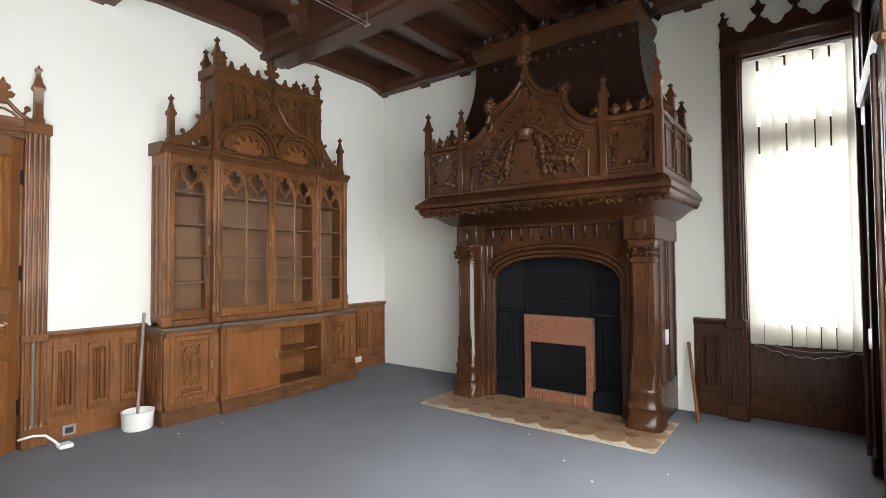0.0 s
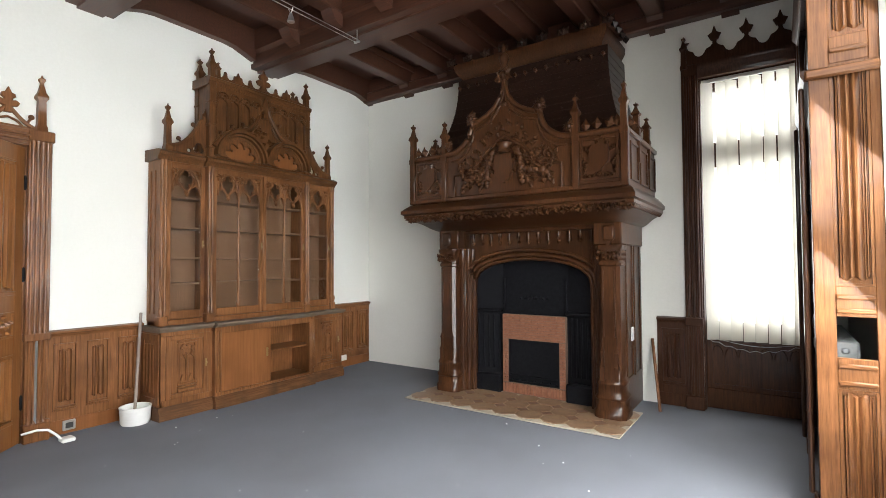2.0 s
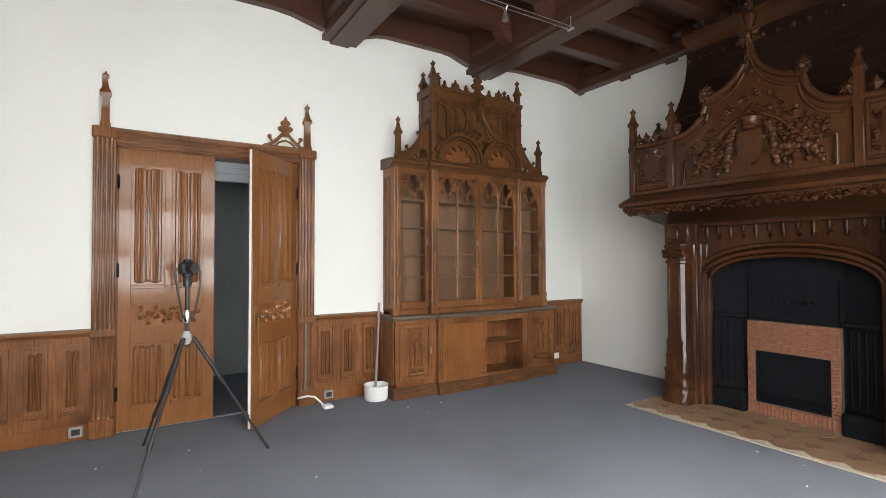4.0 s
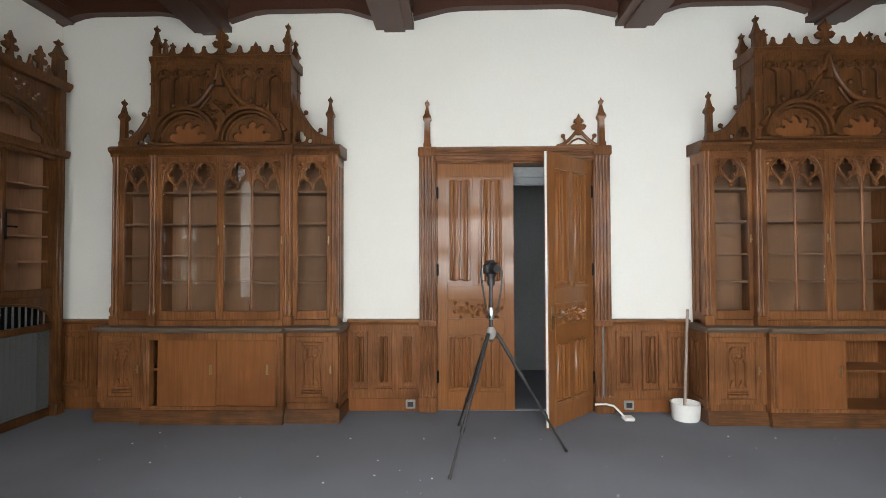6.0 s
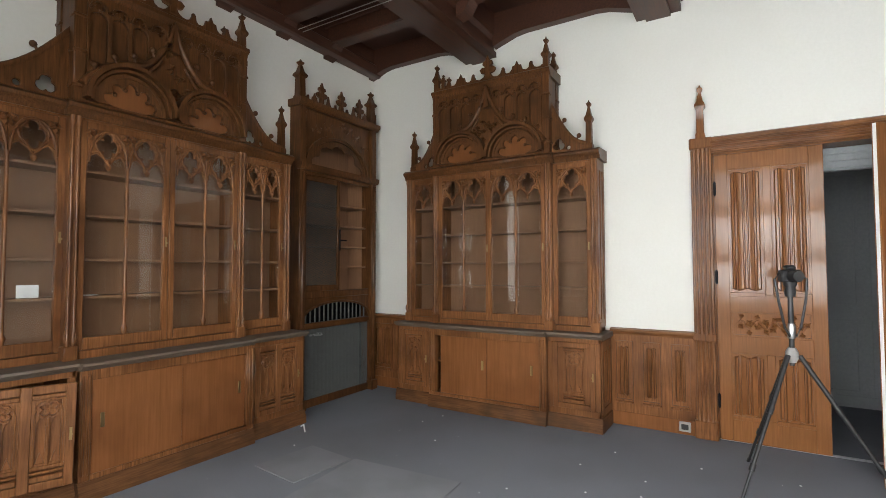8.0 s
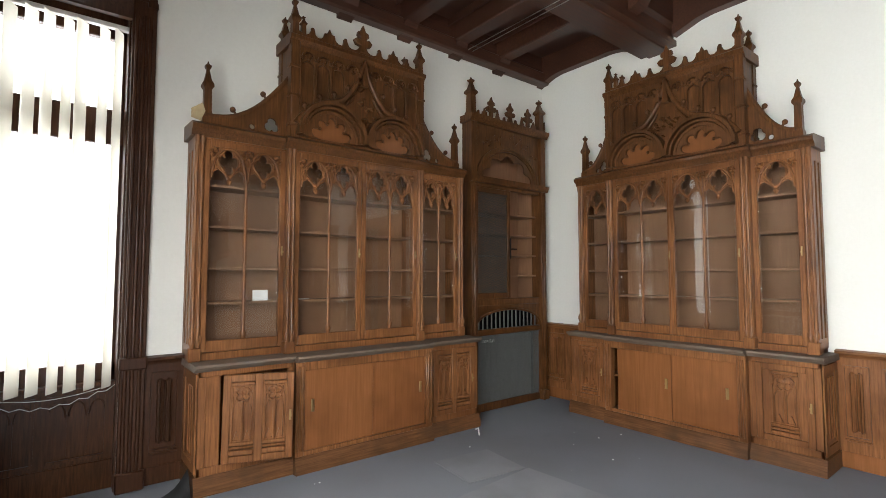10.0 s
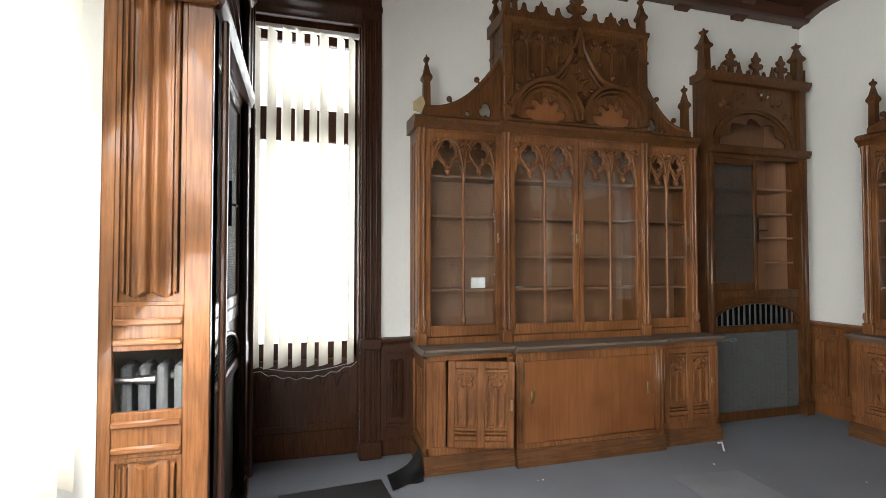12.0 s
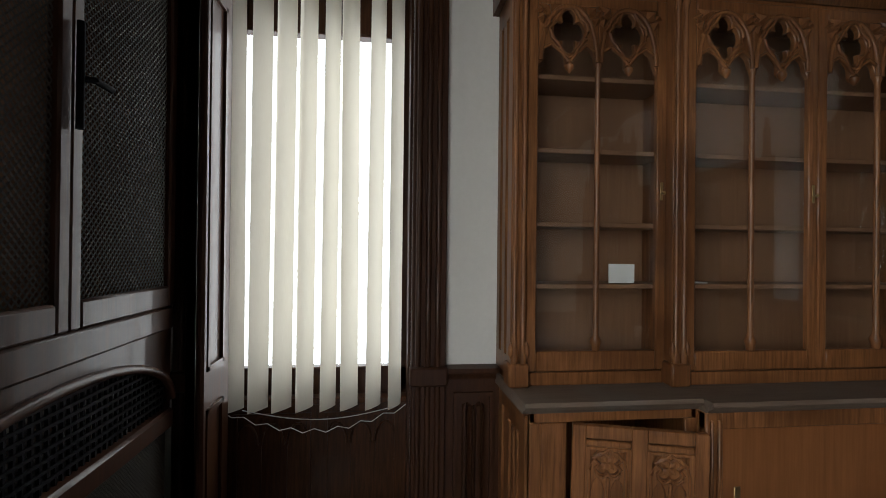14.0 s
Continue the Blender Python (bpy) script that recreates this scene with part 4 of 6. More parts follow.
    arch_ring(b, mid, 2.66, r, 0.035, f - 0.03, f + 0.02, 16, 0.42 / r)
    for k in range(30):
        a = random.uniform(0.3, 2.84)
        leaf(b, mid + (r + 0.06) * math.cos(a), f, 2.66 + 0.52 * math.sin(a) + random.uniform(0, 0.1), 0.06, random.uniform(0, 6.28))
    cusp = [(mid + (r - 0.03) * math.cos(math.pi * k / 16), 2.66 + 0.38 * math.sin(math.pi * k / 16)) for k in range(17)]
    cusp += [(mid - (r - 0.03) * (0.74 + 0.18 * abs(math.sin(5 * math.pi * k / 32))) * math.cos(math.pi * k / 32), 2.66 + 0.38 * (0.74 + 0.18 * abs(math.sin(5 * math.pi * k / 32))) * math.sin(math.pi * k / 32)) for k in range(33)]
    plate(b, [cusp], f + 0.004, 0.02, 0.003)
    part("arched_head", b, mat, t, "carved round-arched head")
    b = B()
    d0 = -depth
    prism(b, [(0, 3.32), (d0 - 0.01, 3.32), (d0 - 0.045, 3.37), (d0 - 0.045, 3.40), (0, 3.40)], -h - 0.03, h + 0.03, "x")
    prism(b, [(d0 + 0.03, 2.62), (d0 - 0.02, 2.62), (d0 - 0.04, 2.66), (d0 - 0.04, 2.69), (d0 + 0.03, 2.70)], -h - 0.015, h + 0.015, "x")
    plate(b, [crest_outline(-h, h, 3.39, 0.10, 3)], d0, 0.03, 0.004)
    for x in (-h / 2, 0, h / 2):
        plate(b, [fleuron(x, 3.43, 0.22)], d0 - 0.005, 0.035, 0.005)
    part("cresting", b, mat, t)
    for x in (-h + 0.045, h - 0.045):
        b = B()
        pinnacle(b, x, d0 + 0.06, 3.38, 0.47, 0.085)
        part("pinnacle", b, mat, t)
    return t


niche_cupboard(facing_south(-4.485), "dark oak cupboard with mesh doors over a radiator grille", 1.28, aged_dim_oak, slide=True, depth=0.17)
# these fronts are unlit; their darkness is put into the oak's colour
niche_cupboard(facing_east(-3.44), "oak mesh-fronted cupboard beside the bay window, its unlit side painted dark", 1.33, dark_unlit_oak, depth=0.0, back=0.36, shelves=False, slatted=False)
niche_cupboard(facing_east(4.02, EAST_N), "oak mesh-fronted cupboard by the fireplace window, its unlit side painted dark", 1.24, dark_unlit_oak, depth=0.0, back=0.29, shelves=False, slatted=False)
radiator(pose(-4.56, SOUTH - 0.10, 0, 0, 0, 180), 0.84, 0.84, "grey column radiator behind the mesh")
radiator(pose(0.45, -3.02, 0.0, 0, 0, 180), 0.34, 1.12, "grey column radiator behind the opening of the pier")
radiator(pose(0.54, -3.66, 0.0, 0, 0, -90), 0.8, 0.80, "grey column radiator inside the pier")
radiator(pose(0.53, 4.02, 0.0, 0, 0, -90), 1.0, 1.04, "grey column radiator inside the pier")


def pier_end(m, name, wide):
    """Panelled end of a pier towards the bay, with an opening that shows the radiator."""
    t = thing(name, m, "worn light oak pier end with a tall linenfold panel", "panelling", kind="structure")
    h = wide / 2
    b = B()
    st = 0.10
    for x0, x1, z0, z1 in ((-h, -h + st, 0, 4.2), (h - 0.05, h, 0, 4.2), (-h + st, h - 0.05, 0, 0.12), (-h + st, h - 0.05, 0.78, 0.96), (-h + st, h - 0.05, 1.20, 1.38),
                           (-h + st, h - 0.05, 2.70, 2.86), (-h + st, h - 0.05, 3.95, 4.2)):
        box(b, x0, x1, -0.03, 0.0, z0, z1, 0.004)
    boards("frame", b, oak, t)
    for z0, z1 in ((0.12, 0.78), (1.38, 2.70), (2.86, 3.95)):
        b = B()
        box(b, -h + st, h - 0.05, -0.012, -0.002, z0, z1)
        linenfold(b, -h + st + 0.02, h - 0.07, -0.012, z0, z1, 1, 0.026, broad=True)
        field(b, -h + st, h - 0.05, z0, z1, -0.014, 0.014, 0.014)
        part("linenfold_panel", b, oak, t)
    b = B()
    for z in (0.80, 0.90, 1.22, 1.30, 2.76):
        box(b, -h + st, h - 0.05, -0.045, -0.03, z, z + 0.03, 0.008)
    box(b, -h - 0.02, h, -0.06, -0.03, 2.62, 2.68, 0.012)
    box(b, -h - 0.01, h, -0.05, -0.03, 0.0, 0.11, 0.008)
    boards("moulding", b, oak_h, t)
    return t


pier_s = pier_end(pose((EAST + GLASS) / 2, BAY_S, 0, 0, 0, 180), "pier_end_south", GLASS - EAST)
pier_s.scale.x = -1
pier_end(pose((EAST_N + GLASS) / 2, BAY_N, 0), "pier_end_north", GLASS - EAST_N)
# boards over and beside the pier cupboards
for y0, y1, x in ((SOUTH + 0.002, -4.105, EAST), (4.64, NORTH - 0.002, EAST_N)):
    b = B()
    box(b, x, x + 0.03, y0, y1, 0, 4.2)
    a, c = y0 + 0.10, y1 - 0.10
    for z0, z1 in ((0.15, 0.85), (1.0, 2.5), (2.65, 3.9)):
        for p, q, r, s in ((a, c, z0, z0 + 0.02), (a, c, z1 - 0.02, z1), (a, a + 0.02, z0, z1), (c - 0.02, c, z0, z1)):
            box(b, x - 0.012, x, p, q, r, s)
    boards("panel_board", b, dark_unlit_oak, thing("pier_panelling", pose(0, 0, 0), "dark oak panelling on the pier beside the window", "panelling", kind="structure"))
for y0, y1, x in ((-4.105, BAY_S, EAST), (BAY_N, 4.64, EAST_N)):
    structure("pier_panelling", box(B(), x + 0.01, x + 0.04, y0, y1, 3.40, 4.2), dark_unlit_oak, "dark oak boards above the cupboard")


def wainscot(m, name, wide, mat, panels):
    t = thing(name, m, "oak wainscot with linenfold panels below a moulded cap", "wainscot", kind="structure")
    b = B()
    box(b, 0, wide, -0.02, -0.002, 0.13, 0.90)
    part("board", b, mat, t)
    w = wide / panels
    for i in range(panels):
        a0, a1 = i * w + 0.04, (i + 1) * w - 0.04
        b = B()
        field(b, a0, a1, 0.24, 0.82, -0.02, 0.016, 0.022)
        linenfold(b, a0 + 0.035, a1 - 0.035, -0.021, 0.27, 0.79, 1, 0.03)
        box(b, a0, a1, -0.035, -0.02, 0.215, 0.235, 0.004)
        part("linenfold_panel", b, mat, t)
    b = B()
    prism(b, [(-0.002, 0.88), (-0.03, 0.88), (-0.035, 0.90), (-0.055, 0.915), (-0.055, 0.935), (-0.002, 0.945)], 0, wide, "x")
    part("cap", b, oak_h if mat == oak else dark_unlit_oak, t)
    b = B()
    box(b, 0, wide, -0.026, -0.002, 0.0, 0.13, 0.003)
    part("skirting", b, panel_oak if mat == oak else dark_unlit_oak, t, "plain lighter skirting board")
    return t


wainscot(facing_west(SOUTH + 0.002), "wainscot_west", 0.78, oak, 2)
wainscot(facing_west(-1.415), "wainscot_west", 0.748, oak, 3)
wainscot(facing_west(1.297), "wainscot_west", 0.785, oak, 3)
wainscot(facing_west(4.50), "wainscot_west", 0.93, oak, 3)
wainscot(pose(-0.98, NORTH, 0), "wainscot_north", 0.31, dark_unlit_oak, 1)
wainscot(pose(-0.73, SOUTH, 0, 0, 0, 180), "wainscot_south", 0.268, dark_unlit_oak, 1)

# ---- double door and the hall behind it ----
t = thing("door_1", facing_west((door_y0 + door_y1) / 2), "carved oak door surround with pinnacles, one finial missing", "door frame", kind="structure")
dw = (door_y1 - door_y0) / 2
for s in (-1, 1):
    b = B()
    x = s * (dw + 0.08)
    box(b, x - 0.085, x + 0.085, -0.05, 0.0, 0, 2.70, 0.006)
    for k in (-0.055, -0.02, 0.015, 0.05):
        lathe(b, x + k, -0.055, [(0.022, 0.16), (0.013, 0.19), (0.013, 0.86), (0.02, 0.88), (0.02, 0.94), (0.013, 0.97), (0.013, 2.58), (0.022, 2.62)], 8)
    box(b, x - 0.095, x + 0.095, -0.085, 0.0, 0, 0.16, 0.01)
    box(b, x - 0.095, x + 0.095, -0.075, 0.0, 0.87, 0.94, 0.008)
    box(b, x - 0.095, x + 0.095, -0.085, 0.0, 2.62, 2.72, 0.01)
    part("jamb", b, oak, t)
    b = B()
    pinnacle(b, x, -0.04, 2.70, 0.52, 0.062)
    part("pinnacle", b, oak, t)
    b = B()
    box(b, s * dw, s * dw - s * 0.02, 0.0, 0.30, 0, 2.58)
    part("lining", b, oak, t)
b = B()
prism(b, [(0, 2.58), (-0.03, 2.58), (-0.045, 2.61), (-0.045, 2.64), (-0.07, 2.67), (-0.08, 2.71), (-0.02, 2.73), (0, 2.73)], -dw - 0.0, dw + 0.0, "x")
for z, y, r in ((2.585, -0.032, 0.012), (2.625, -0.056, 0.013), (2.665, -0.080, 0.012)):
    tube(b, [(-dw, y, z), (dw, y, z)], r, 6)
box(b, -dw, dw, 0.0, 0.30, 2.56, 2.58)
part("lintel", b, oak_h, t)
b = B()
cx = dw - 0.15
for s in (-1, 1):
    tube(b, [(cx + s * (0.215 - 0.195 * k / 8), -0.04, 2.725 + 0.15 * (k / 8) ** 1.7) for k in range(9)], 0.017, 6)
    tube(b, [(cx + s * 0.10, -0.04, 2.735), (cx + s * 0.06, -0.04, 2.775), (cx, -0.04, 2.80)], 0.010, 6)
    tube(b, [(cx + s * 0.13, -0.04, 2.765), (cx + s * 0.155, -0.04, 2.81)], 0.011, 6)
    knob(b, cx + s * 0.16, -0.04, 2.825, 0.024)
box(b, cx - 0.23, cx + 0.23, -0.06, -0.02, 2.712, 2.735, 0.005)
plate(b, [fleuron(cx, 2.84, 0.20)], -0.06, 0.04, 0.006)
part("fleuron_gable", b, oak, t, "small openwork gable with a fleuron")


def door_leaf(m, wide, label, handle_side):
    t = thing("door_leaf", m, label, "door", "leaves of the double door")
    b = B()
    st, H = 0.10, 2.555
    box(b, 0, wide, 0.014, 0.032, 0.01, H)
    for x0, x1, z0, z1 in ((0, st, 0.01, H), (wide - st, wide, 0.01, H), (st, wide - st, 2.42, H), (st, wide - st, 1.14, 1.30), (st, wide - st, 0.78, 0.93), (st, wide - st, 0.01, 0.22),
                           (wide / 2 - 0.03, wide / 2 + 0.03, 1.30, 2.42), (wide / 2 - 0.03, wide / 2 + 0.03, 0.22, 0.78)):
        box(b, x0, x1, 0.0, 0.046, z0, z1, 0.003)
    part("leaf_frame", b, door_oak, t)
    for z0, z1 in ((1.30, 2.42), (0.22, 0.78)):
        for x0, x1 in ((st, wide / 2 - 0.03), (wide / 2 + 0.03, wide - st)):
            b = B()
            linenfold(b, x0 + 0.012, x1 - 0.012, 0.013, z0, z1, 1, 0.034)
            field(b, x0, x1, z0, z1, 0.008, 0.012, 0.010)
            box(b, x0, x1, -0.012, 0.004, z0 - 0.02, z0 + 0.015, 0.004)
            part("linenfold_panel", b, door_oak, t)
    b = B()
    field(b, st, wide - st, 0.93, 1.14, 0.010, 0.016, 0.016)
    span = wide - 2 * st - 0.10
    tube(b, [(st + 0.05 + span * k / 40, 0.006, 1.035 + 0.035 * math.sin(k * 0.63)) for k in range(41)], 0.009, 6)
    for k in range(26):      # a scrolling vine with leaves on both sides
        u = (k + 0.5) / 26
        e = 1 if k % 2 else -1
        leaf(b, st + 0.05 + span * u, 0.012, 1.035 + 0.035 * math.sin(u * 25.2) + 0.012 * e, 0.062, e * (0.9 + 0.5 * math.sin(k * 1.9)), 0.55)
    part("carved_lock_panel", b, door_oak, t, "leaf-carved lock panel")
    if handle_side < 0:
        hx = wide - 0.05 if handle_side > 0 else 0.05
        b = B()
        box(b, hx - 0.02, hx + 0.02, -0.006, 0.0, 0.90, 1.12, 0.003)
        tube(b, [(hx, -0.004, 1.04), (hx, -0.05, 1.04), (hx - handle_side * 0.02, -0.055, 1.04), (hx - handle_side * 0.11, -0.055, 1.035)], 0.009, 6)
        part("door_handle", b, brass, t, "brass lever handle on a plate")
        b = B()
        box(b, -0.004, 0.0, 0.012, 0.034, 0.02, 2.55)
        part("edge_strip", b, white, t, "white strip along the edge of the leaf")
    for z in (0.35, 1.45, 2.25):
        b = B()
        e = 0.0 if handle_side > 0 else wide
        lathe(b, e, -0.006, [(0.005, z - 0.065), (0.011, z - 0.05), (0.011, z + 0.05), (0.005, z + 0.065)], 8)
        part("hinge", b, iron, t)
    return t


door_leaf(pose(WEST + 0.012, door_y0 + 0.022, 0, 0, 0, 90) , 0.79, "closed varnished oak door leaf with linenfold panels", 1)
# open leaf, swung into the room
lx, ly = WEST + 0.02, door_y1 - 0.022
leaf_open = door_leaf(pose(lx, ly, 0, 0, 0, 90 + 46) @ Matrix.Translation((-0.79, 0, 0)), 0.79, "half-open varnished oak door leaf swung into the room", -1)
hb = B()
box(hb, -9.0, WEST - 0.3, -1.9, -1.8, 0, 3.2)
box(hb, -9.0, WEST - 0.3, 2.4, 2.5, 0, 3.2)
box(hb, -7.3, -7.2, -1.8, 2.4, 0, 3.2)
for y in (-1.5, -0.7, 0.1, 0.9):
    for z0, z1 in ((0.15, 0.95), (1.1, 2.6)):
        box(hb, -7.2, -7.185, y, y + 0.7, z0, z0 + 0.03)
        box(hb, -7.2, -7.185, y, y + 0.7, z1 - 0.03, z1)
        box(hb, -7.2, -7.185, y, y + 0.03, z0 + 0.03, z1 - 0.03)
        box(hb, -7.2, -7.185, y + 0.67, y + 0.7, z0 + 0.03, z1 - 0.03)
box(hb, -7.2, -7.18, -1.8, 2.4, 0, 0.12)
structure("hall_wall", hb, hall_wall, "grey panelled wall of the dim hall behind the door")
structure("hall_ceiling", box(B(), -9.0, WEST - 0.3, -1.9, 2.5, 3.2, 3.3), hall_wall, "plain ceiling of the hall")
b = B()
box(b, WEST - 0.28, WEST - 0.22, door_y0 + 0.02, door_y1 - 0.02, 2.36, 2.56, 0.005)
for k in range(3):
    box(b, WEST - 0.22, WEST - 0.205, door_y0 + 0.02, door_y1 - 0.02, 2.38 + 0.06 * k, 2.41 + 0.06 * k)
structure("hall_lintel", b, hall_wall, "grey moulded lintel behind the door")
structure("threshold", box(B(), WEST - 0.05, WEST - 0.01, door_y0, door_y1, 0, 0.008), steel, "metal threshold strip in the doorway")


# ---- tall windows with vertical blinds ----
glow = bpy.data.materials.new("white_sky")
glow.use_nodes = True
em = glow.node_tree.nodes.new("ShaderNodeEmission")
em.inputs[0].default_value, em.inputs[1].default_value = (0.92, 0.95, 1.0, 1), 9.0
glow.node_tree.links.new(em.outputs[0], glow.node_tree.nodes["Material Output"].inputs[0])


def window(m, name, x0, x1, wall, crest=True, z0=0.78, transom=(2.54, 2.81)):
    """A tall window seen from inside; the wall's face at y = 0, glass at y = wall."""
    t = thing(name, m, "tall dark oak window with a panelled apron and scalloped cresting", "window", kind="structure")
    b = B()
    top = 3.50
    for x, s in ((x0, 1), (x1, -1)):
        box(b, x, x + s * 0.05, wall - 0.04, wall + 0.03, z0, top, 0.005)
        if crest:
            box(b, x, x + s * 0.012, 0.0, wall - 0.04, 0.0, 3.60)
    box(b, x0, x1, 0.0, wall, 3.605, 3.62)
    box(b, x0, x1, wall - 0.04, wall + 0.03, 3.36, 3.62, 0.006)
    box(b, x0, x1, wall - 0.05, wall + 0.03, transom[0], transom[1], 0.01)
    box(b, x0, x1, wall - 0.04, wall + 0.03, 0.70, 0.90, 0.006)
    part("window_frame", b, dark_unlit_oak, t)
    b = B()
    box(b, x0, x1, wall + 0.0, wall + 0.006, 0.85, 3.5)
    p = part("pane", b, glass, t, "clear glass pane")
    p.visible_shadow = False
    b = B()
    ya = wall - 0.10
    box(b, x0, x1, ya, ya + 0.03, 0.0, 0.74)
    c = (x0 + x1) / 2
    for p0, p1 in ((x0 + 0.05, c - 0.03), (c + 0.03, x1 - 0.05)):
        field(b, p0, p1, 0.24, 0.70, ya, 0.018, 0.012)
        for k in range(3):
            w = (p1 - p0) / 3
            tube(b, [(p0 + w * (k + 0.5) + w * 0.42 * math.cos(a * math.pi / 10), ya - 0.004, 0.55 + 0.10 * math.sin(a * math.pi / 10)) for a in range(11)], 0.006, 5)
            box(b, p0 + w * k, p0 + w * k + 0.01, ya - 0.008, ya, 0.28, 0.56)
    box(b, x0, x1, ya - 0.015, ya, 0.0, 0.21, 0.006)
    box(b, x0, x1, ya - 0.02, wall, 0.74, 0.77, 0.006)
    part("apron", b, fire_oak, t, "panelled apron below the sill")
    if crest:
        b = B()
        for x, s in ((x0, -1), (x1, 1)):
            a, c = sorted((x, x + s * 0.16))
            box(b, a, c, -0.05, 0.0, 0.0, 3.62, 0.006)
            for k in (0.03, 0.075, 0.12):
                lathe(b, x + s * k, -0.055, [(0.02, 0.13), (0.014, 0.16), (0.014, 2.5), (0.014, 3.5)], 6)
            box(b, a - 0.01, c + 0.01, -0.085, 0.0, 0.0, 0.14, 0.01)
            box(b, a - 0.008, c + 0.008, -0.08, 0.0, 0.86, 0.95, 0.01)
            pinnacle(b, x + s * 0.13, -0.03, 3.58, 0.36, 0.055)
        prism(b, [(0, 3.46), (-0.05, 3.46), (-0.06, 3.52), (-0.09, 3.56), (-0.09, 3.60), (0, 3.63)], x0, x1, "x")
        part("trim", b, dark_unlit_oak, t)
        b = B()
        pts = [(x1 + 0.12, 3.62), (x0 - 0.12, 3.62)]
        w = (x1 - x0 + 0.24) / 4
        for i in range(4):
            a = x0 - 0.12 + i * w
            pts.append((a, 3.86))
            for k in range(29):
                th = radians(158 + 224 * k / 28)
                q = 0.455 * w * (0.62 + 0.38 * max(abs(math.cos(th)), abs(math.sin(th))) ** 5)
                pts.append((a + w / 2 + q * math.cos(th), 3.815 + q * math.sin(th)))
        pts.append((x1 + 0.12, 3.86))
        plate(b, [pts], -0.045, 0.03, 0.004)
        for i in range(5):
            plate(b, [[(x0 - 0.12 + i * w + dx, 3.84 + dz) for dx, dz in ((-0.03, 0), (0.03, 0), (0.055, 0.05), (0.02, 0.07), (0.0, 0.13), (-0.02, 0.07), (-0.055, 0.05))]], -0.05, 0.035, 0.005) if 0 < i < 4 else None
        part("cresting", b, dark_unlit_oak, t, "scalloped cresting above the window")
    return t


def blind(m, x0, x1, y, z0, z1, turn, label, n=8, cord=True):
    t = thing("vertical_blind", m, label, "blind", "vertical blinds of the windows")
    b = B()
    box(b, x0 - 0.01, x1 + 0.01, y - 0.025, y + 0.02, z1, z1 + 0.035, 0.004)
    part("head_rail", b, white, t)
    w = (x1 - x0) / n
    b = B()
    for k, d in ((-0.5, 0.0), (-0.17, 0.006), (0.17, 0.006), (0.5, 0.0)):
        b.verts.new((k * 0.122, -d, z0)), b.verts.new((k * 0.122, -d, z1))
    b.verts.ensure_lookup_table()
    for k in range(3):
        b.faces.new([b.verts[i] for i in (2 * k, 2 * k + 2, 2 * k + 3, 2 * k + 1)])
    slat = part("slat", b, blind_mat, t)
    rest = [slat]
    for i in range(n - 1):
        o = slat.copy()
        scene.collection.objects.link(o)
        rest.append(o)
    for i, o in enumerate(rest):
        o.matrix_local = pose(x0 + (i + 0.5) * w, y, 0, random.uniform(-0.4, 0.4), random.uniform(-0.3, 0.3), turn + random.uniform(-5, 5))
    if cord:
        b = B()
        tube(b, [(x0 + (x1 - x0) * k / 16, y - 0.03, z0 + 0.02 - 0.10 * math.sin(math.pi * k / 16) - 0.02 * math.sin(math.pi * k / 2) ** 2) for k in range(17)], 0.0022, 4)
        tube(b, [(x0 + 0.1 + (x1 - x0 - 0.15) * k / 16, y - 0.04, z0 + 0.015 - 0.05 * math.sin(math.pi * k / 16)) for k in range(17)], 0.0022, 4)
        part("bead_chain", b, white, t)
    return t


window(pose(0, NORTH, 0), "window_1", WIN_N[0], WIN_N[1], 0.22)
window(pose(0, SOUTH, 0, 0, 0, 180), "window_2", -WIN_S[1], -WIN_S[0], 0.22)
blind(pose(0, NORTH, 0), WIN_N[0] + 0.03, WIN_N[1] - 0.01, 0.06, 0.72, 3.42, 33, "cream fabric vertical blind, half closed, before the window")
blind(pose(0, SOUTH, 0, 0, 0, 180), -WIN_S[1] + 0.02, -WIN_S[0] - 0.02, 0.04, 0.74, 3.38, 57, "cream fabric vertical blind with a looped bead chain")
for i, wy in enumerate(BAYS):
    window(pose(GLASS, wy, 0, 0, 0, -90), "window_%d" % (3 + i), -0.97, 0.97, 0.28, crest=False)
    blind(pose(GLASS, wy, 0, 0, 0, -90), -0.95, 0.95, 0.08, 0.72, 3.42, 55, "cream fabric vertical blind in the bay", 16, False)
for m, w in ((pose(0, NORTH + 1.0, 0), 8.0), (pose(0, SOUTH - 1.0, 0), 8.0), (pose(GLASS + 1.2, 0.4, 0, 0, 0, 90), 14.0)):
    b = B()
    v = [b.verts.new(c) for c in ((-w / 2, 0, -1), (w / 2, 0, -1), (w / 2, 0, 6), (-w / 2, 0, 6))]
    b.faces.new(v)
    o = structure("backdrop", b, glow, "white overcast sky outside the windows")
    o.matrix_world = m


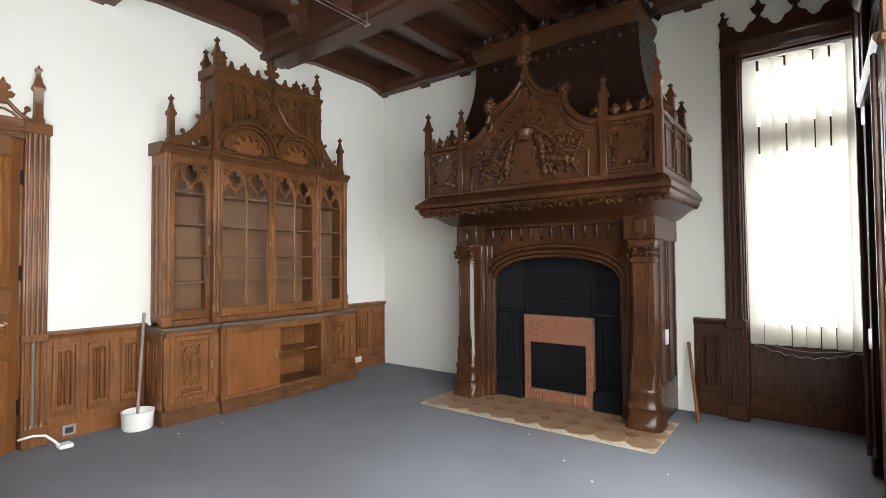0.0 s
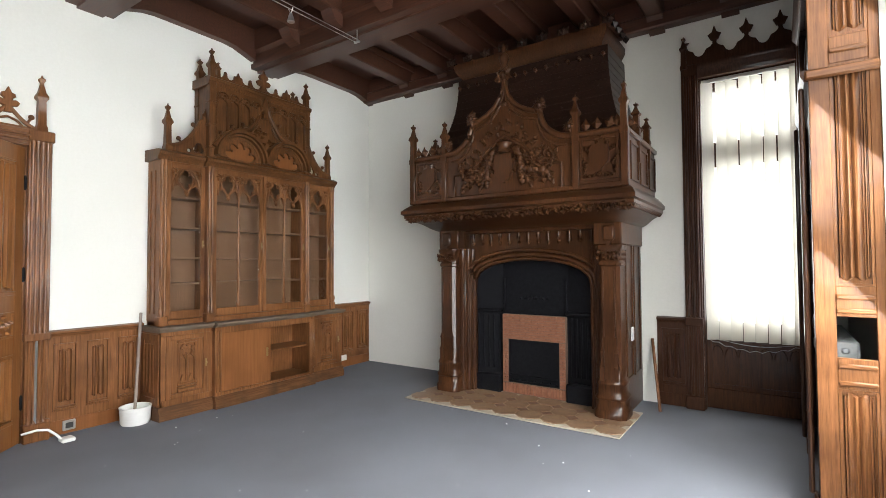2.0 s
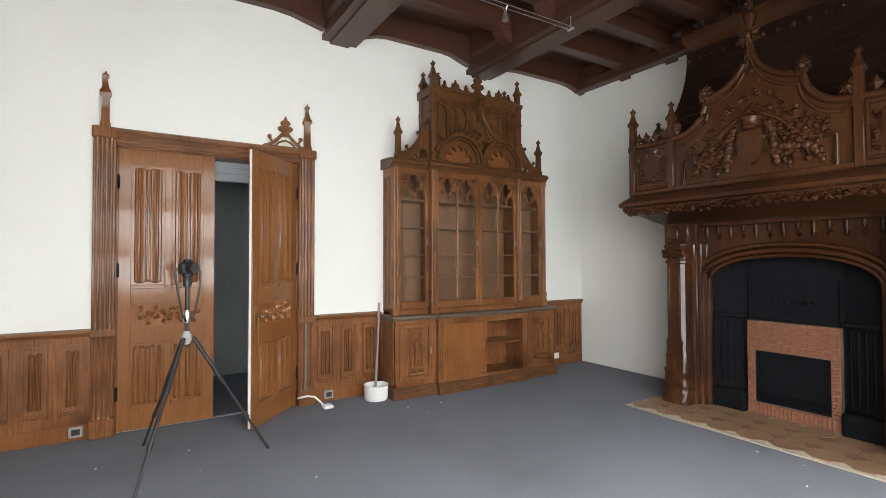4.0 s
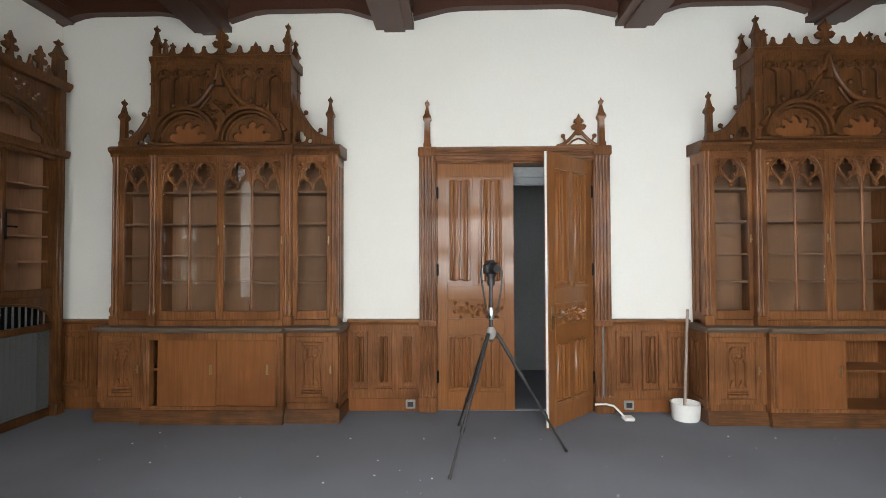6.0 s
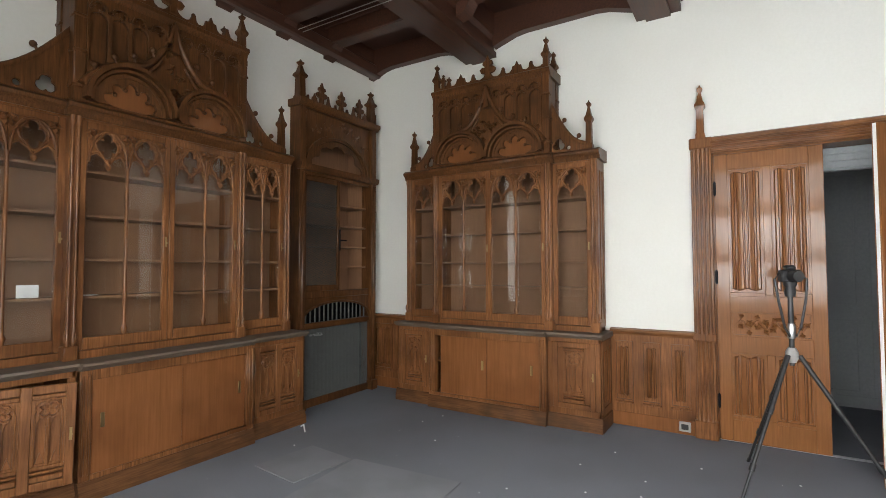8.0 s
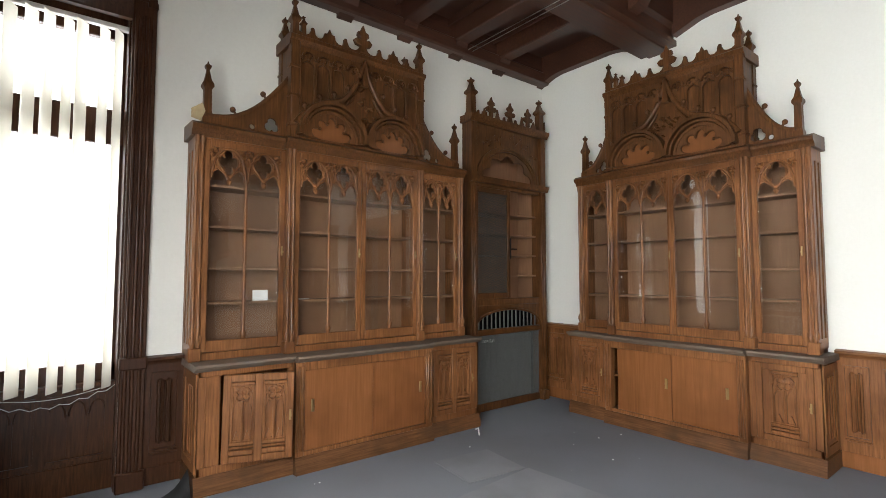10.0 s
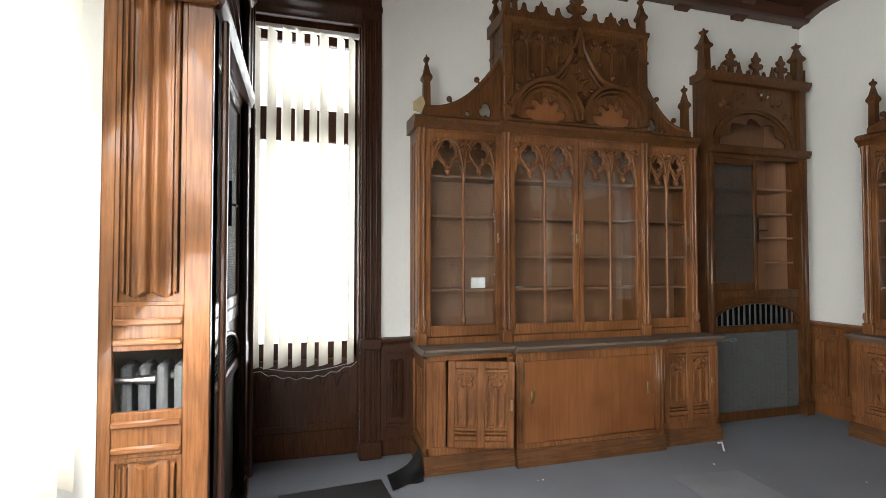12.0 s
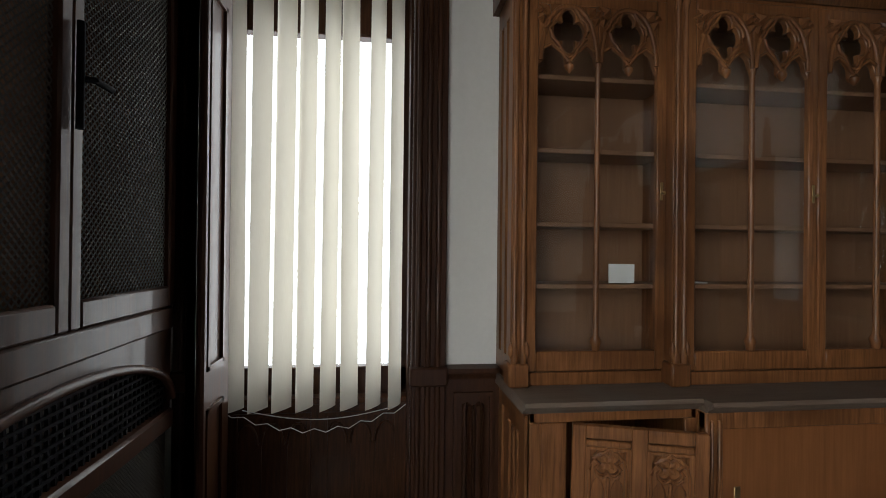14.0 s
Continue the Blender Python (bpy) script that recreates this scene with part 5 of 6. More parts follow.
# ---- fireplace ----
fp = thing("fireplace", facing_north(-2.2), "monumental carved dark oak fireplace with a tall hood", "fireplace")
FB, FF, FS = 0.0, -0.86, -1.30      # wall, front of the piers, front of the mantel shelf
for s in (-1, 1):
    b = B()
    x0, x1 = sorted((s * 0.78, s * 1.06))
    box(b, x0, x1, FF + 0.10, FB, 0, 1.92, 0.01)
    for k in range(2):        # sunk panels on the outer side
        y0, y1 = FF + 0.18 + k * 0.32, FF + 0.44 + k * 0.32
        xo = s * 1.06
        for p, q, z0, z1 in ((y0, y1, 0.35, 0.37), (y0, y1, 1.72, 1.74), (y0, y0 + 0.02, 0.37, 1.72), (y1 - 0.02, y1, 0.37, 1.72)):
            box(b, *sorted((xo - s * 0.004, xo + s * 0.014)), p, q, z0, z1)
    part("pier", b, fire_oak, fp)
    # clustered octagonal shafts on a tall stepped base
    cx, y = s * 0.955, FF + 0.07
    b = B()
    block(b, cx, y, [(0.155, 0), (0.155, 0.09), (0.142, 0.11), (0.138, 0.19), (0.147, 0.20), (0.147, 0.22), (0.132, 0.245), (0.130, 0.33), (0.136, 0.34), (0.136, 0.36), (0.115, 0.40), (0.113, 0.53), (0.104, 0.56),
                     (0.104, 1.49), (0.116, 1.50), (0.116, 1.525), (0.104, 1.54), (0.106, 1.63), (0.128, 1.665), (0.130, 1.70)])
    sh = part("shaft", b, fire_oak, fp)
    for k in (-1, 1):
        b = B()
        box(b, cx + k * 0.055 - 0.007, cx + k * 0.055 + 0.007, y - 0.114, y - 0.10, 0.80, 1.46, 0.004)
        lathe(b, cx + k * 0.068, y - 0.108, [(0.030, 0.36), (0.030, 0.50), (0.037, 0.51), (0.022, 0.54), (0.020, 0.64), (0.028, 0.65), (0.012, 0.69), (0.003, 0.79)], 4, math.pi / 4)
        part("buttress", b, fire_oak, sh)
    b = B()
    for k in range(16):
        leaf(b, cx - 0.10 + 0.2 * (k % 8) / 7, y - 0.104, 1.545 + 0.05 * (k // 8), 0.07, math.pi / 2 + random.uniform(-0.7, 0.7), 0.55)
        lathe(b, cx + s * 0.108, y - 0.09 + 0.18 * (k % 8) / 7, [(0.003, 1.55 + 0.05 * (k // 8)), (0.016, 1.58 + 0.05 * (k // 8)), (0.004, 1.605 + 0.05 * (k // 8))], 5)
    part("capital", b, fire_oak, sh, "leaf-carved capital")
    for cx, r, y in ((s * 0.822, 0.026, FF + 0.10), (s * 0.775, 0.022, FF + 0.15), (s * 0.735, 0.018, FF + 0.19)):
        b = B()
        block(b, cx, y, [(r * 1.5, 0), (r * 1.5, 0.11), (r * 1.3, 0.13), (r * 1.3, 0.22), (r * 1.4, 0.24), (r * 1.2, 0.27), (r * 1.15, 0.48), (r * 1.3, 0.50), (r * 0.85, 0.56), (r * 0.8, 1.46), (r * 1.25, 1.50), (r * 1.3, 1.60), (r * 1.5, 1.64), (r * 1.5, 1.70)])
        part("rib", b, fire_oak, fp)
    b = B()
    box(b, *sorted((s * 0.80, s * 1.08)), FF - 0.02, FB, 1.70, 1.98, 0.015)
    box(b, *sorted((s * 0.90, s * 1.02)), FF - 0.05, FF - 0.02, 1.74, 1.90, 0.02)
    prism(b, [(s * 0.93, 1.74), (s * 0.99, 1.74), (s * 0.96, 1.66)], FF - 0.05, FF - 0.02, "y")
    part("impost", b, fire_oak, fp)
# lintel with a flat arch
b = B()
W, spring, rise = 0.72, 1.22, 0.36
arc = [(W * math.cos(math.pi * k / 24), spring + rise * math.sin(math.pi * k / 24) ** 0.62) for k in range(25)]
plate(b, [[(0.80, 0.0), (0.80, 1.98), (-0.80, 1.98), (-0.80, 0.0), (-W, 0.0)] + arc[::-1] + [(W, 0.0)]], FF + 0.22, 0.10, 0.01)
part("lintel", b, fire_oak, fp, "broad oak lintel cut to a flattened arch")
for i, (grow, y, r) in enumerate(((0.0, FF + 0.21, 0.022), (0.045, FF + 0.18, 0.026), (0.10, FF + 0.16, 0.022))):
    b = B()
    path = [(W + grow, y, 0.0)] + [((W + grow) * math.cos(math.pi * k / 24), y, spring + (rise + grow) * math.sin(math.pi * k / 24) ** 0.62) for k in range(25)] + [(-W - grow, y, 0.0)]
    tube(b, path, r, 7)
    part("arch_moulding", b, fire_oak, fp)
b = B()
for k in range(13):
    x = -0.72 + k * 0.12
    lathe(b, x, FF + 0.20, [(0.004, 1.80 if k % 2 else 1.74), (0.022, 1.83), (0.016, 1.88)], 6)
    leaf(b, x, FF + 0.215, 1.80, 0.07, -math.pi / 2, 0.4)
box(b, -0.80, 0.80, FF + 0.12, FF + 0.22, 1.88, 1.95, 0.01)
part("pendant_frieze", b, fire_oak, fp, "row of small carved pendants")
# mantel shelf on a deep hollow moulding
prof = [(FB, 1.92), (FF - 0.02, 1.92), (FF - 0.10, 1.945), (FF - 0.22, 2.00), (FF - 0.34, 2.035), (FS + 0.02, 2.06), (FS + 0.02, 2.09), (FS - 0.02, 2.105), (FS - 0.02, 2.14), (FS + 0.05, 2.19), (FS + 0.10, 2.22), (FB, 2.22)]
b = B()
n = len(prof)
rows = []
for s in (-1, 1):
    rows.append([b.verts.new((s * (1.09 + max(0.0, (FF - 0.02 - y)) * 0.52 if y < FF else 1.09), y, z)) for y, z in prof])
    rows.append([b.verts.new((s * (1.09 + max(0.0, (FF - 0.02 - y)) * 0.52 if y < FF else 1.09), FB, z)) for y, z in prof])
fl, bl_, fr_, br_ = rows
for p, q in ((fl, fr_), (bl_, fl), (fr_, br_)):
    for k in range(1, n - 2):
        b.faces.new((p[k], q[k], q[k + 1], p[k + 1]))
b.faces.new((fl[n - 2], fr_[n - 2], br_[n - 2], bl_[n - 2]))
b.faces.new((fl[1], bl_[1], br_[1], fr_[1]))
bmesh.ops.recalc_face_normals(b, faces=b.faces[:])
part("mantel_shelf", b, fire_oak, fp, "deep moulded mantel shelf")
b = B()
for k in range(130):
    x = -1.24 + 2.48 * k / 129
    leaf(b, x, FS + 0.05, 2.052 + 0.016 * math.sin(k * 1.7), 0.085, 0.5 * math.sin(k * 2.3) + (math.pi if k % 2 else 0), 0.6)
for s in (-1, 1):
    for k in range(22):
        y = FS + 0.1 + k * 0.055
        lathe(b, s * 1.27, y, [(0.006, 2.02), (0.03, 2.045), (0.02, 2.08)], 6)
part("vine_frieze", b, fire_oak, fp, "carved running vine under the shelf")
# overmantel front: low sides, ogee rising in the middle
OY = FS + 0.09
n = 18
half = []
for k in range(n + 1):
    u = k / n
    if u < 0.45:
        v = u / 0.45
        half.append((0.72 - 0.32 * math.sin(v * math.pi / 2) ** 1.0 * 1.0 + 0.0, 2.74 + 0.30 * (1 - math.cos(v * math.pi / 2))))
    else:
        v = (u - 0.45) / 0.55
        half.append((0.40 * (1 - v) ** 1.7, 3.04 + 0.12 * v + 0.30 * v ** 2.2))
outline = [(-1.22, 2.22), (1.22, 2.22), (1.22, 2.74), (0.72, 2.74)] + half[1:] + [(-x, z) for x, z in half[-2::-1]] + [(-1.22, 2.74)]
b = B()
plate(b, [outline], OY, 0.06, 0.008)
part("overmantel_front", b, fire_oak, fp, "carved overmantel rising to an ogee point")
b = B()
for s in (-1, 1):
    tube(b, [(s * x, OY - 0.005, z + 0.01) for x, z in half], [0.034 - 0.012 * k / n for k in range(n + 1)], 7)
    tube(b, [(s * (x * 0.93), OY - 0.008, z - 0.07) for x, z in half], 0.014, 6)
    tube(b, [(s * 0.72, OY - 0.005, 2.745), (s * 1.22, OY - 0.005, 2.745)], 0.03, 7)
    tube(b, [(s * 0.62, OY - 0.012, 2.26), (s * 0.62, OY - 0.012, 2.50), (s * 0.42, OY - 0.012, 2.52), (s * 0.22, OY - 0.012, 2.72), (0, OY - 0.012, 2.86)], 0.016, 6)
box(b, -1.24, 1.24, OY - 0.03, OY, 2.22, 2.27, 0.01)
part("moulding", b, fire_oak, fp)
b = B()
for s in (-1, 1):       # square carved panels at the sides
    x0, x1 = sorted((s * 0.80, s * 1.16))
    field(b, x0, x1, 2.30, 2.70, OY, 0.022, 0.02)
    c = (x0 + x1) / 2
    prism(b, [(c - 0.09, 2.62), (c - 0.09, 2.47), (c, 2.37), (c + 0.09, 2.47), (c + 0.09, 2.62)], OY - 0.022, OY, "y")
    for k in range(40):
        a = 6.283 * k / 40
        q = 0.14 + 0.035 * math.sin(5 * a)
        leaf(b, c + q * math.cos(a), OY, 2.50 + q * math.sin(a), 0.065, a + random.uniform(-1, 1), 0.45)
part("side_panel", b, fire_oak, fp, "square leaf-carved panel with a plain shield")
b = B()        # achievement in the middle: shield, crown and foliage
prism(b, [(-0.10, 2.66), (-0.10, 2.48), (-0.06, 2.40), (0, 2.36), (0.06, 2.40), (0.10, 2.48), (0.10, 2.66)], OY - 0.05, OY, "y")
lathe(b, 0, OY - 0.01, [(0.06, 2.68), (0.08, 2.70), (0.07, 2.74), (0.09, 2.78), (0.05, 2.80)], 10)
for s in (-1, 1):
    for k in range(60):
        u = k / 60
        a = 4.5 * u
        x, z = s * (0.15 + 0.33 * u), 2.42 + 0.22 * math.sin(2.6 * u + 0.5) * (1 - u)
        leaf(b, x + random.uniform(-0.04, 0.04), OY, z + random.uniform(-0.10, 0.10), random.uniform(0.06, 0.11), random.uniform(0, 6.28), 0.55)
    for (xa, za), (xb, zb), size in (((0.13, 2.70), (0.19, 2.62), 0.034), ((0.17, 2.62), (0.21, 2.36), 0.038), ((0.20, 2.50), (0.46, 2.44), 0.040), ((0.46, 2.44), (0.53, 2.31), 0.028), ((0.22, 2.44), (0.30, 2.31), 0.026), ((0.50, 2.48), (0.57, 2.62), 0.018)):
        for k in range(9):
            u = k / 8
            knob(b, s * (xa + (xb - xa) * u + random.uniform(-0.012, 0.012)), OY - 0.022, za + (zb - za) * u + random.uniform(-0.012, 0.012), size * random.uniform(0.6, 0.95), 0.8)
part("heraldic_relief", b, fire_oak, fp, "heraldic relief of a shield, crown and supporters")
b = B()
for k in range(110):
    u = random.uniform(-0.55, 0.55)
    top = 3.30 - 1.15 * abs(u) ** 0.75
    z = random.uniform(max(2.74 - 0.45 * abs(u), 2.55), max(2.8 - 0.3 * abs(u), top))
    leaf(b, u, OY, z, random.uniform(0.04, 0.075), random.uniform(0, 6.28), 0.5)
part("foliage", b, fire_oak, fp, "scattered leaf carving")
for s in (-1, 1):
    b = B()          # side returns and posts
    box(b, *sorted((s * 1.19, s * 1.22)), OY + 0.06, FB, 2.22, 2.72)
    for k in range(3):
        y0 = OY + 0.14 + k * 0.38
        for p, q, z0, z1 in ((y0, y0 + 0.30, 2.30, 2.32), (y0, y0 + 0.30, 2.64, 2.66), (y0, y0 + 0.02, 2.32, 2.64), (y0 + 0.28, y0 + 0.30, 2.32, 2.64)):
            box(b, *sorted((s * 1.215, s * 1.235)), p, q, z0, z1)
    box(b, *sorted((s * 1.17, s * 1.25)), OY + 0.04, FB, 2.71, 2.76, 0.01)
    part("side_return", b, fire_oak, fp)
    for x, y, z, h in ((s * 1.21, OY, 2.22, 0.96), (s * 0.76, OY, 2.22, 0.92), (s * 1.21, OY + 0.45, 2.5, 0.6), (s * 1.21, OY + 0.9, 2.5, 0.56)):
        b = B()
        box(b, x - 0.035, x + 0.035, y - 0.035, y + 0.035, z, z + h * 0.56, 0.008)
        pinnacle(b, x, y, z + h * 0.5, h * 0.5, 0.06)
        part("pinnacle", b, fire_oak, fp)
    b = B()
    for k in range(4):
        x, z = s * (0.85 + 0.10 * k), 2.79
        leaf(b, x, OY + 0.02, z - 0.02, 0.13, math.pi / 2 + random.uniform(-0.5, 0.5), 0.3)
        leaf(b, s * 1.21, OY + 0.2 + 0.12 * k, z, 0.12, math.pi / 2, 0.5)
    part("side_cresting", b, fire_oak, fp)
b = B()
for x, z, r in ((0, 3.50, 0.10), (0.40, 3.10, 0.085), (-0.40, 3.10, 0.085), (0.70, 2.84, 0.07), (-0.70, 2.84, 0.07)):
    for k in range(14):
        leaf(b, x, OY - 0.01, z, r * random.uniform(0.8, 1.2), 6.283 * k / 14, 0.5)
    knob(b, x, OY - 0.03, z, r * 0.4)
lathe(b, 0, OY, [(0.03, 3.50), (0.045, 3.56), (0.03, 3.60), (0.055, 3.66), (0.055, 3.70), (0.02, 3.74), (0.03, 3.78), (0.005, 3.84)], 8)
part("crockets", b, fire_oak, fp, "leafy crockets and top finial")
# hood sweeping back to the ceiling
b = B()
rows = []
for k in range(13):
    u = k / 12
    e = (1 - u) ** 2.2
    hx, hy, z = 0.92 + 0.26 * e, -0.66 - 0.36 * e, 2.70 + 1.10 * u
    rows.append([b.verts.new(c) for c in ((-hx, FB, z), (-hx, hy, z), (hx, hy, z), (hx, FB, z))])
for p, q in zip(rows, rows[1:]):
    for k in range(3):
        b.faces.new((p[k], p[k + 1], q[k + 1], q[k]))
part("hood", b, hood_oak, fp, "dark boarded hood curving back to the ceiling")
b = B()
for k in range(1, 12):
    u = k / 12
    e = (1 - u) ** 2.2
    hx, hy, z = 0.92 + 0.26 * e, -0.66 - 0.36 * e, 2.70 + 1.10 * u
    box(b, -hx - 0.004, hx + 0.004, hy - 0.004, hy + 0.02, z - 0.004, z + 0.004)
    for s in (-1, 1):
        box(b, *sorted((s * (hx - 0.02), s * (hx + 0.004))), hy + 0.02, FB, z - 0.004, z + 0.004)
    for i in range(-4, 5):
        if k % 2:
            knob(b, i * 0.2 + 0.03 * (k % 3), hy - 0.006, z + 0.03, 0.008)
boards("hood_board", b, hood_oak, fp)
b = B()
pr = [(FB, 3.80), (-0.67, 3.80), (-0.68, 3.83), (-0.715, 3.87), (-0.74, 3.92), (-0.74, 3.98), (FB, 4.0)]
rows = []
for s in (-1, 1):
    rows.append([b.verts.new((s * (0.19 - y) if y < FB else s * (0.19 + 0.67), y, z)) for y, z in pr])
    rows.append([b.verts.new((s * (0.19 - y) if y < FB else s * (0.19 + 0.67), FB, z)) for y, z in pr])
fl, bl_, fr_, br_ = rows
for p, q in ((fl, fr_), (bl_, fl), (fr_, br_)):
    for k in range(1, 5):
        b.faces.new((p[k], q[k], q[k + 1], p[k + 1]))
b.faces.new((fl[5], fr_[5], br_[5], bl_[5]))
bmesh.ops.recalc_face_normals(b, faces=b.faces[:])
part("hood_cornice", b, fire_oak, fp)
b = B()
for k in range(15):
    x = -0.88 + 1.76 * k / 14
    knob(b, x, -0.70, 3.70, 0.022)
    leaf(b, x, -0.675, 3.72, 0.06, -math.pi / 2, 0.5)
part("rosettes", b, fire_oak, fp, "row of small carved drops")
b = B()
for k in range(9):
    x = -0.96 + 1.92 * k / 8
    for a in (-0.7, 0, 0.7):
        leaf(b, x, -0.76, 3.97, 0.11, math.pi / 2 + a, 0.4)
for s in (-1, 1):
    for k in range(4):
        leaf(b, s * 0.98, -0.6 + 0.15 * k, 3.97, 0.10, math.pi / 2, 0.8)
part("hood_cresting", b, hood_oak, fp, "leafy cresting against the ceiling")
# cast-iron firebox
b = B()
box(b, -0.78, 0.78, -0.50, FB - 0.002, 0, 1.70)
for s in (-1, 1):
    x0, x1 = sorted((s * 0.40, s * 0.74))
    prism(b, [(s * 0.78, -0.62), (s * 0.78, -0.48), (s * 0.40, -0.48), (s * 0.40, -0.50)], 0.0, 1.66, "z")
    for k in range(5):
        x = s * (0.45 + 0.06 * k)
        y = -0.505 - 0.12 * (abs(x) - 0.40) / 0.38
        box(b, x - 0.012, x + 0.012, y - 0.014, y, 0.28, 0.92, 0.005)
    box(b, x0, x1, -0.62, -0.50, 0.0, 0.22, 0.02)
    box(b, x0, x1, -0.60, -0.50, 0.95, 0.99, 0.01)
    tube(b, [(s * 0.38, -0.515, 0.95), (s * 0.38, -0.515, 1.35)], 0.012, 6)
for k in range(9):
    leaf(b, -0.16 + 0.04 * k, -0.50, 1.10, 0.06, math.pi / 2 + random.uniform(-1, 1), 0.3)
boards("firebox_plate", b, iron, fp, "black cast-iron fireback and fluted cheeks")
b = B()
box(b, -0.385, 0.385, -0.56, -0.50, 0.0, 0.14)
box(b, -0.385, 0.385, -0.56, -0.50, 0.64, 0.93)
box(b, -0.385, -0.31, -0.56, -0.50, 0.14, 0.64)
box(b, 0.31, 0.385, -0.56, -0.50, 0.14, 0.64)
surround = part("brick_surround", b, mortar, fp, "panel of thin red bricks round the hearth opening")
# black sheet with a rim stands in for the fire opening's dark depth
b = B()
box(b, -0.31, 0.31, -0.535, -0.50, 0.14, 0.64)
field(b, -0.31, 0.31, 0.14, 0.64, -0.54, 0.02, 0.02)
part("fire_screen", b, iron, fp, "black sheet filling the fire opening, for its dark depth")
b = B()
for k in range(7):
    tube(b, [(-0.27 + 0.09 * k, -0.56, 0.17), (-0.24 + 0.09 * k, -0.575, 0.19)], 0.006, 5)
tube(b, [(-0.29, -0.56, 0.23), (0.29, -0.56, 0.23)], 0.008, 6)
box(b, -0.30, 0.30, -0.57, -0.54, 0.145, 0.165, 0.004)
part("grate", b, iron, fp)


# ---- hearth ----
hearth = thing("hearth", pose(-2.22, 4.06, 0), "worn hearth of octagonal terracotta tiles with dark corner squares", "hearth", kind="structure")
b = B()
box(b, -1.19, 1.19, 0.0, 0.88, 0.0, 0.012, 0.004)
part("bedding", b, grout, hearth, "pale worn mortar bed")


# ---- things left in the room ----
def tripod(m):
    t = thing("camera_tripod", m, "black tripod with spread legs standing on the carpet", "tripod")
    b = B()
    lathe(b, 0, 0, [(0.016, 0.88), (0.016, 1.34)], 10)
    part("centre_column", b, black, t)
    b = B()
    lathe(b, 0, 0, [(0.022, 0.90), (0.038, 0.93), (0.038, 0.97), (0.022, 1.0)], 12)
    part("crown", b, grey_plastic, t, "grey metal leg crown")
    b = B()
    lathe(b, 0, 0, [(0.022, 1.06), (0.026, 1.08), (0.026, 1.14), (0.018, 1.16)], 10)
    part("collar", b, steel, t)
    b = B()
    lathe(b, 0, 0, [(0.03, 1.34), (0.034, 1.37), (0.028, 1.40), (0.04, 1.42), (0.04, 1.435)], 12)
    part("tripod_head", b, black, t)
    for fx, fy in ((0.55, -0.34), (0.03, 0.60), (-0.59, -0.27)):
        b = B()
        top, foot = Vector((fx * 0.07, fy * 0.07, 0.95)), Vector((fx, fy, 0.0))
        tube(b, [top, top.lerp(foot, 0.36)], 0.015, 8)
        tube(b, [top.lerp(foot, 0.34), top.lerp(foot, 0.70)], 0.0125, 8)
        tube(b, [top.lerp(foot, 0.68), top.lerp(foot, 0.985)], 0.010, 8)
        leg = part("leg", b, black, t)
        for q in (0.35, 0.69):
            b = B()
            tube(b, [top.lerp(foot, q - 0.02), top.lerp(foot, q + 0.02)], 0.018, 8)
            part("leg_lock", b, black, leg)
        b = B()
        tube(b, [top.lerp(foot, 0.97), foot + Vector((0, 0, 0.004))], 0.013, 8)
        part("rubber_foot", b, black, leg)
    return t


TX, TY = -4.22, 0.0
tripod(pose(TX, TY, 0))
t = thing("photo_camera", pose(TX, TY, 1.435, 0, 0, 115), "black camera with a dangling strap on the tripod", "camera")
b = B()
box(b, -0.065, 0.065, -0.03, 0.03, 0, 0.085, 0.012)
box(b, -0.03, 0.03, -0.03, 0.03, 0.08, 0.115, 0.012)
part("camera_body", b, black, t)
b = B()
bmesh.ops.create_cone(b, cap_ends=True, segments=16, radius1=0.036, radius2=0.034, depth=0.08, matrix=pose(0, -0.065, 0.042, 90))
part("lens", b, black, t)
for s in (-1, 1):
    b = B()
    tube(b, [(s * 0.066, 0, 0.06), (s * 0.10, -0.01, 0.02), (s * 0.085, -0.02, -0.12), (s * 0.05, -0.02, -0.30), (s * 0.02, -0.022, -0.36)], 0.008, 5)
    part("strap", b, black, t)

t = thing("white_tub", pose(WEST + 0.24, 1.93, 0), "round white plastic tub beside the bookcase", "tub")
b = B()
ro = [(0.115, 0.0), (0.128, 0.02), (0.135, 0.15), (0.14, 0.165), (0.128, 0.165), (0.12, 0.03), (0.01, 0.025)]
lathe(b, 0, 0, ro, 24)
part("tub_body", b, white, t)
b = B()
tube(b, [(WEST + 0.22, 1.93, 0.035), (WEST + 0.10, 2.03, 1.05)], 0.014, 8)
solo("wooden_pole", b, pale_wood, "thin wooden pole standing in the tub against the wall", "pole")
b = B()
tube(b, [(-0.90, 5.10, 0.0), (-1.02, 5.38, 0.70)], 0.016, 6)
solo("wooden_batten", b, oak, "wooden batten leaning beside the fireplace", "batten")
b = B()
box(b, -1.139, -1.124, 4.95, 5.03, 0.72, 0.86, 0.003)
solo("paper_note", b, paper, "small white paper stuck to the fireplace side", "note")


def socket(m, label, w=0.10, h=0.09, mat=grey_plastic):
    t = thing("wall_socket", m, label, "socket", "sockets along the skirting")
    b = B()
    box(b, -w / 2, w / 2, -0.018, 0.0, 0.0, h, 0.006)
    part("cover", b, mat, t)
    b = B()
    box(b, -w / 2 + 0.02, w / 2 - 0.02, -0.024, -0.018, 0.02, h - 0.02, 0.003)
    part("socket_plate", b, black if mat == grey_plastic else mat, t)
    return t


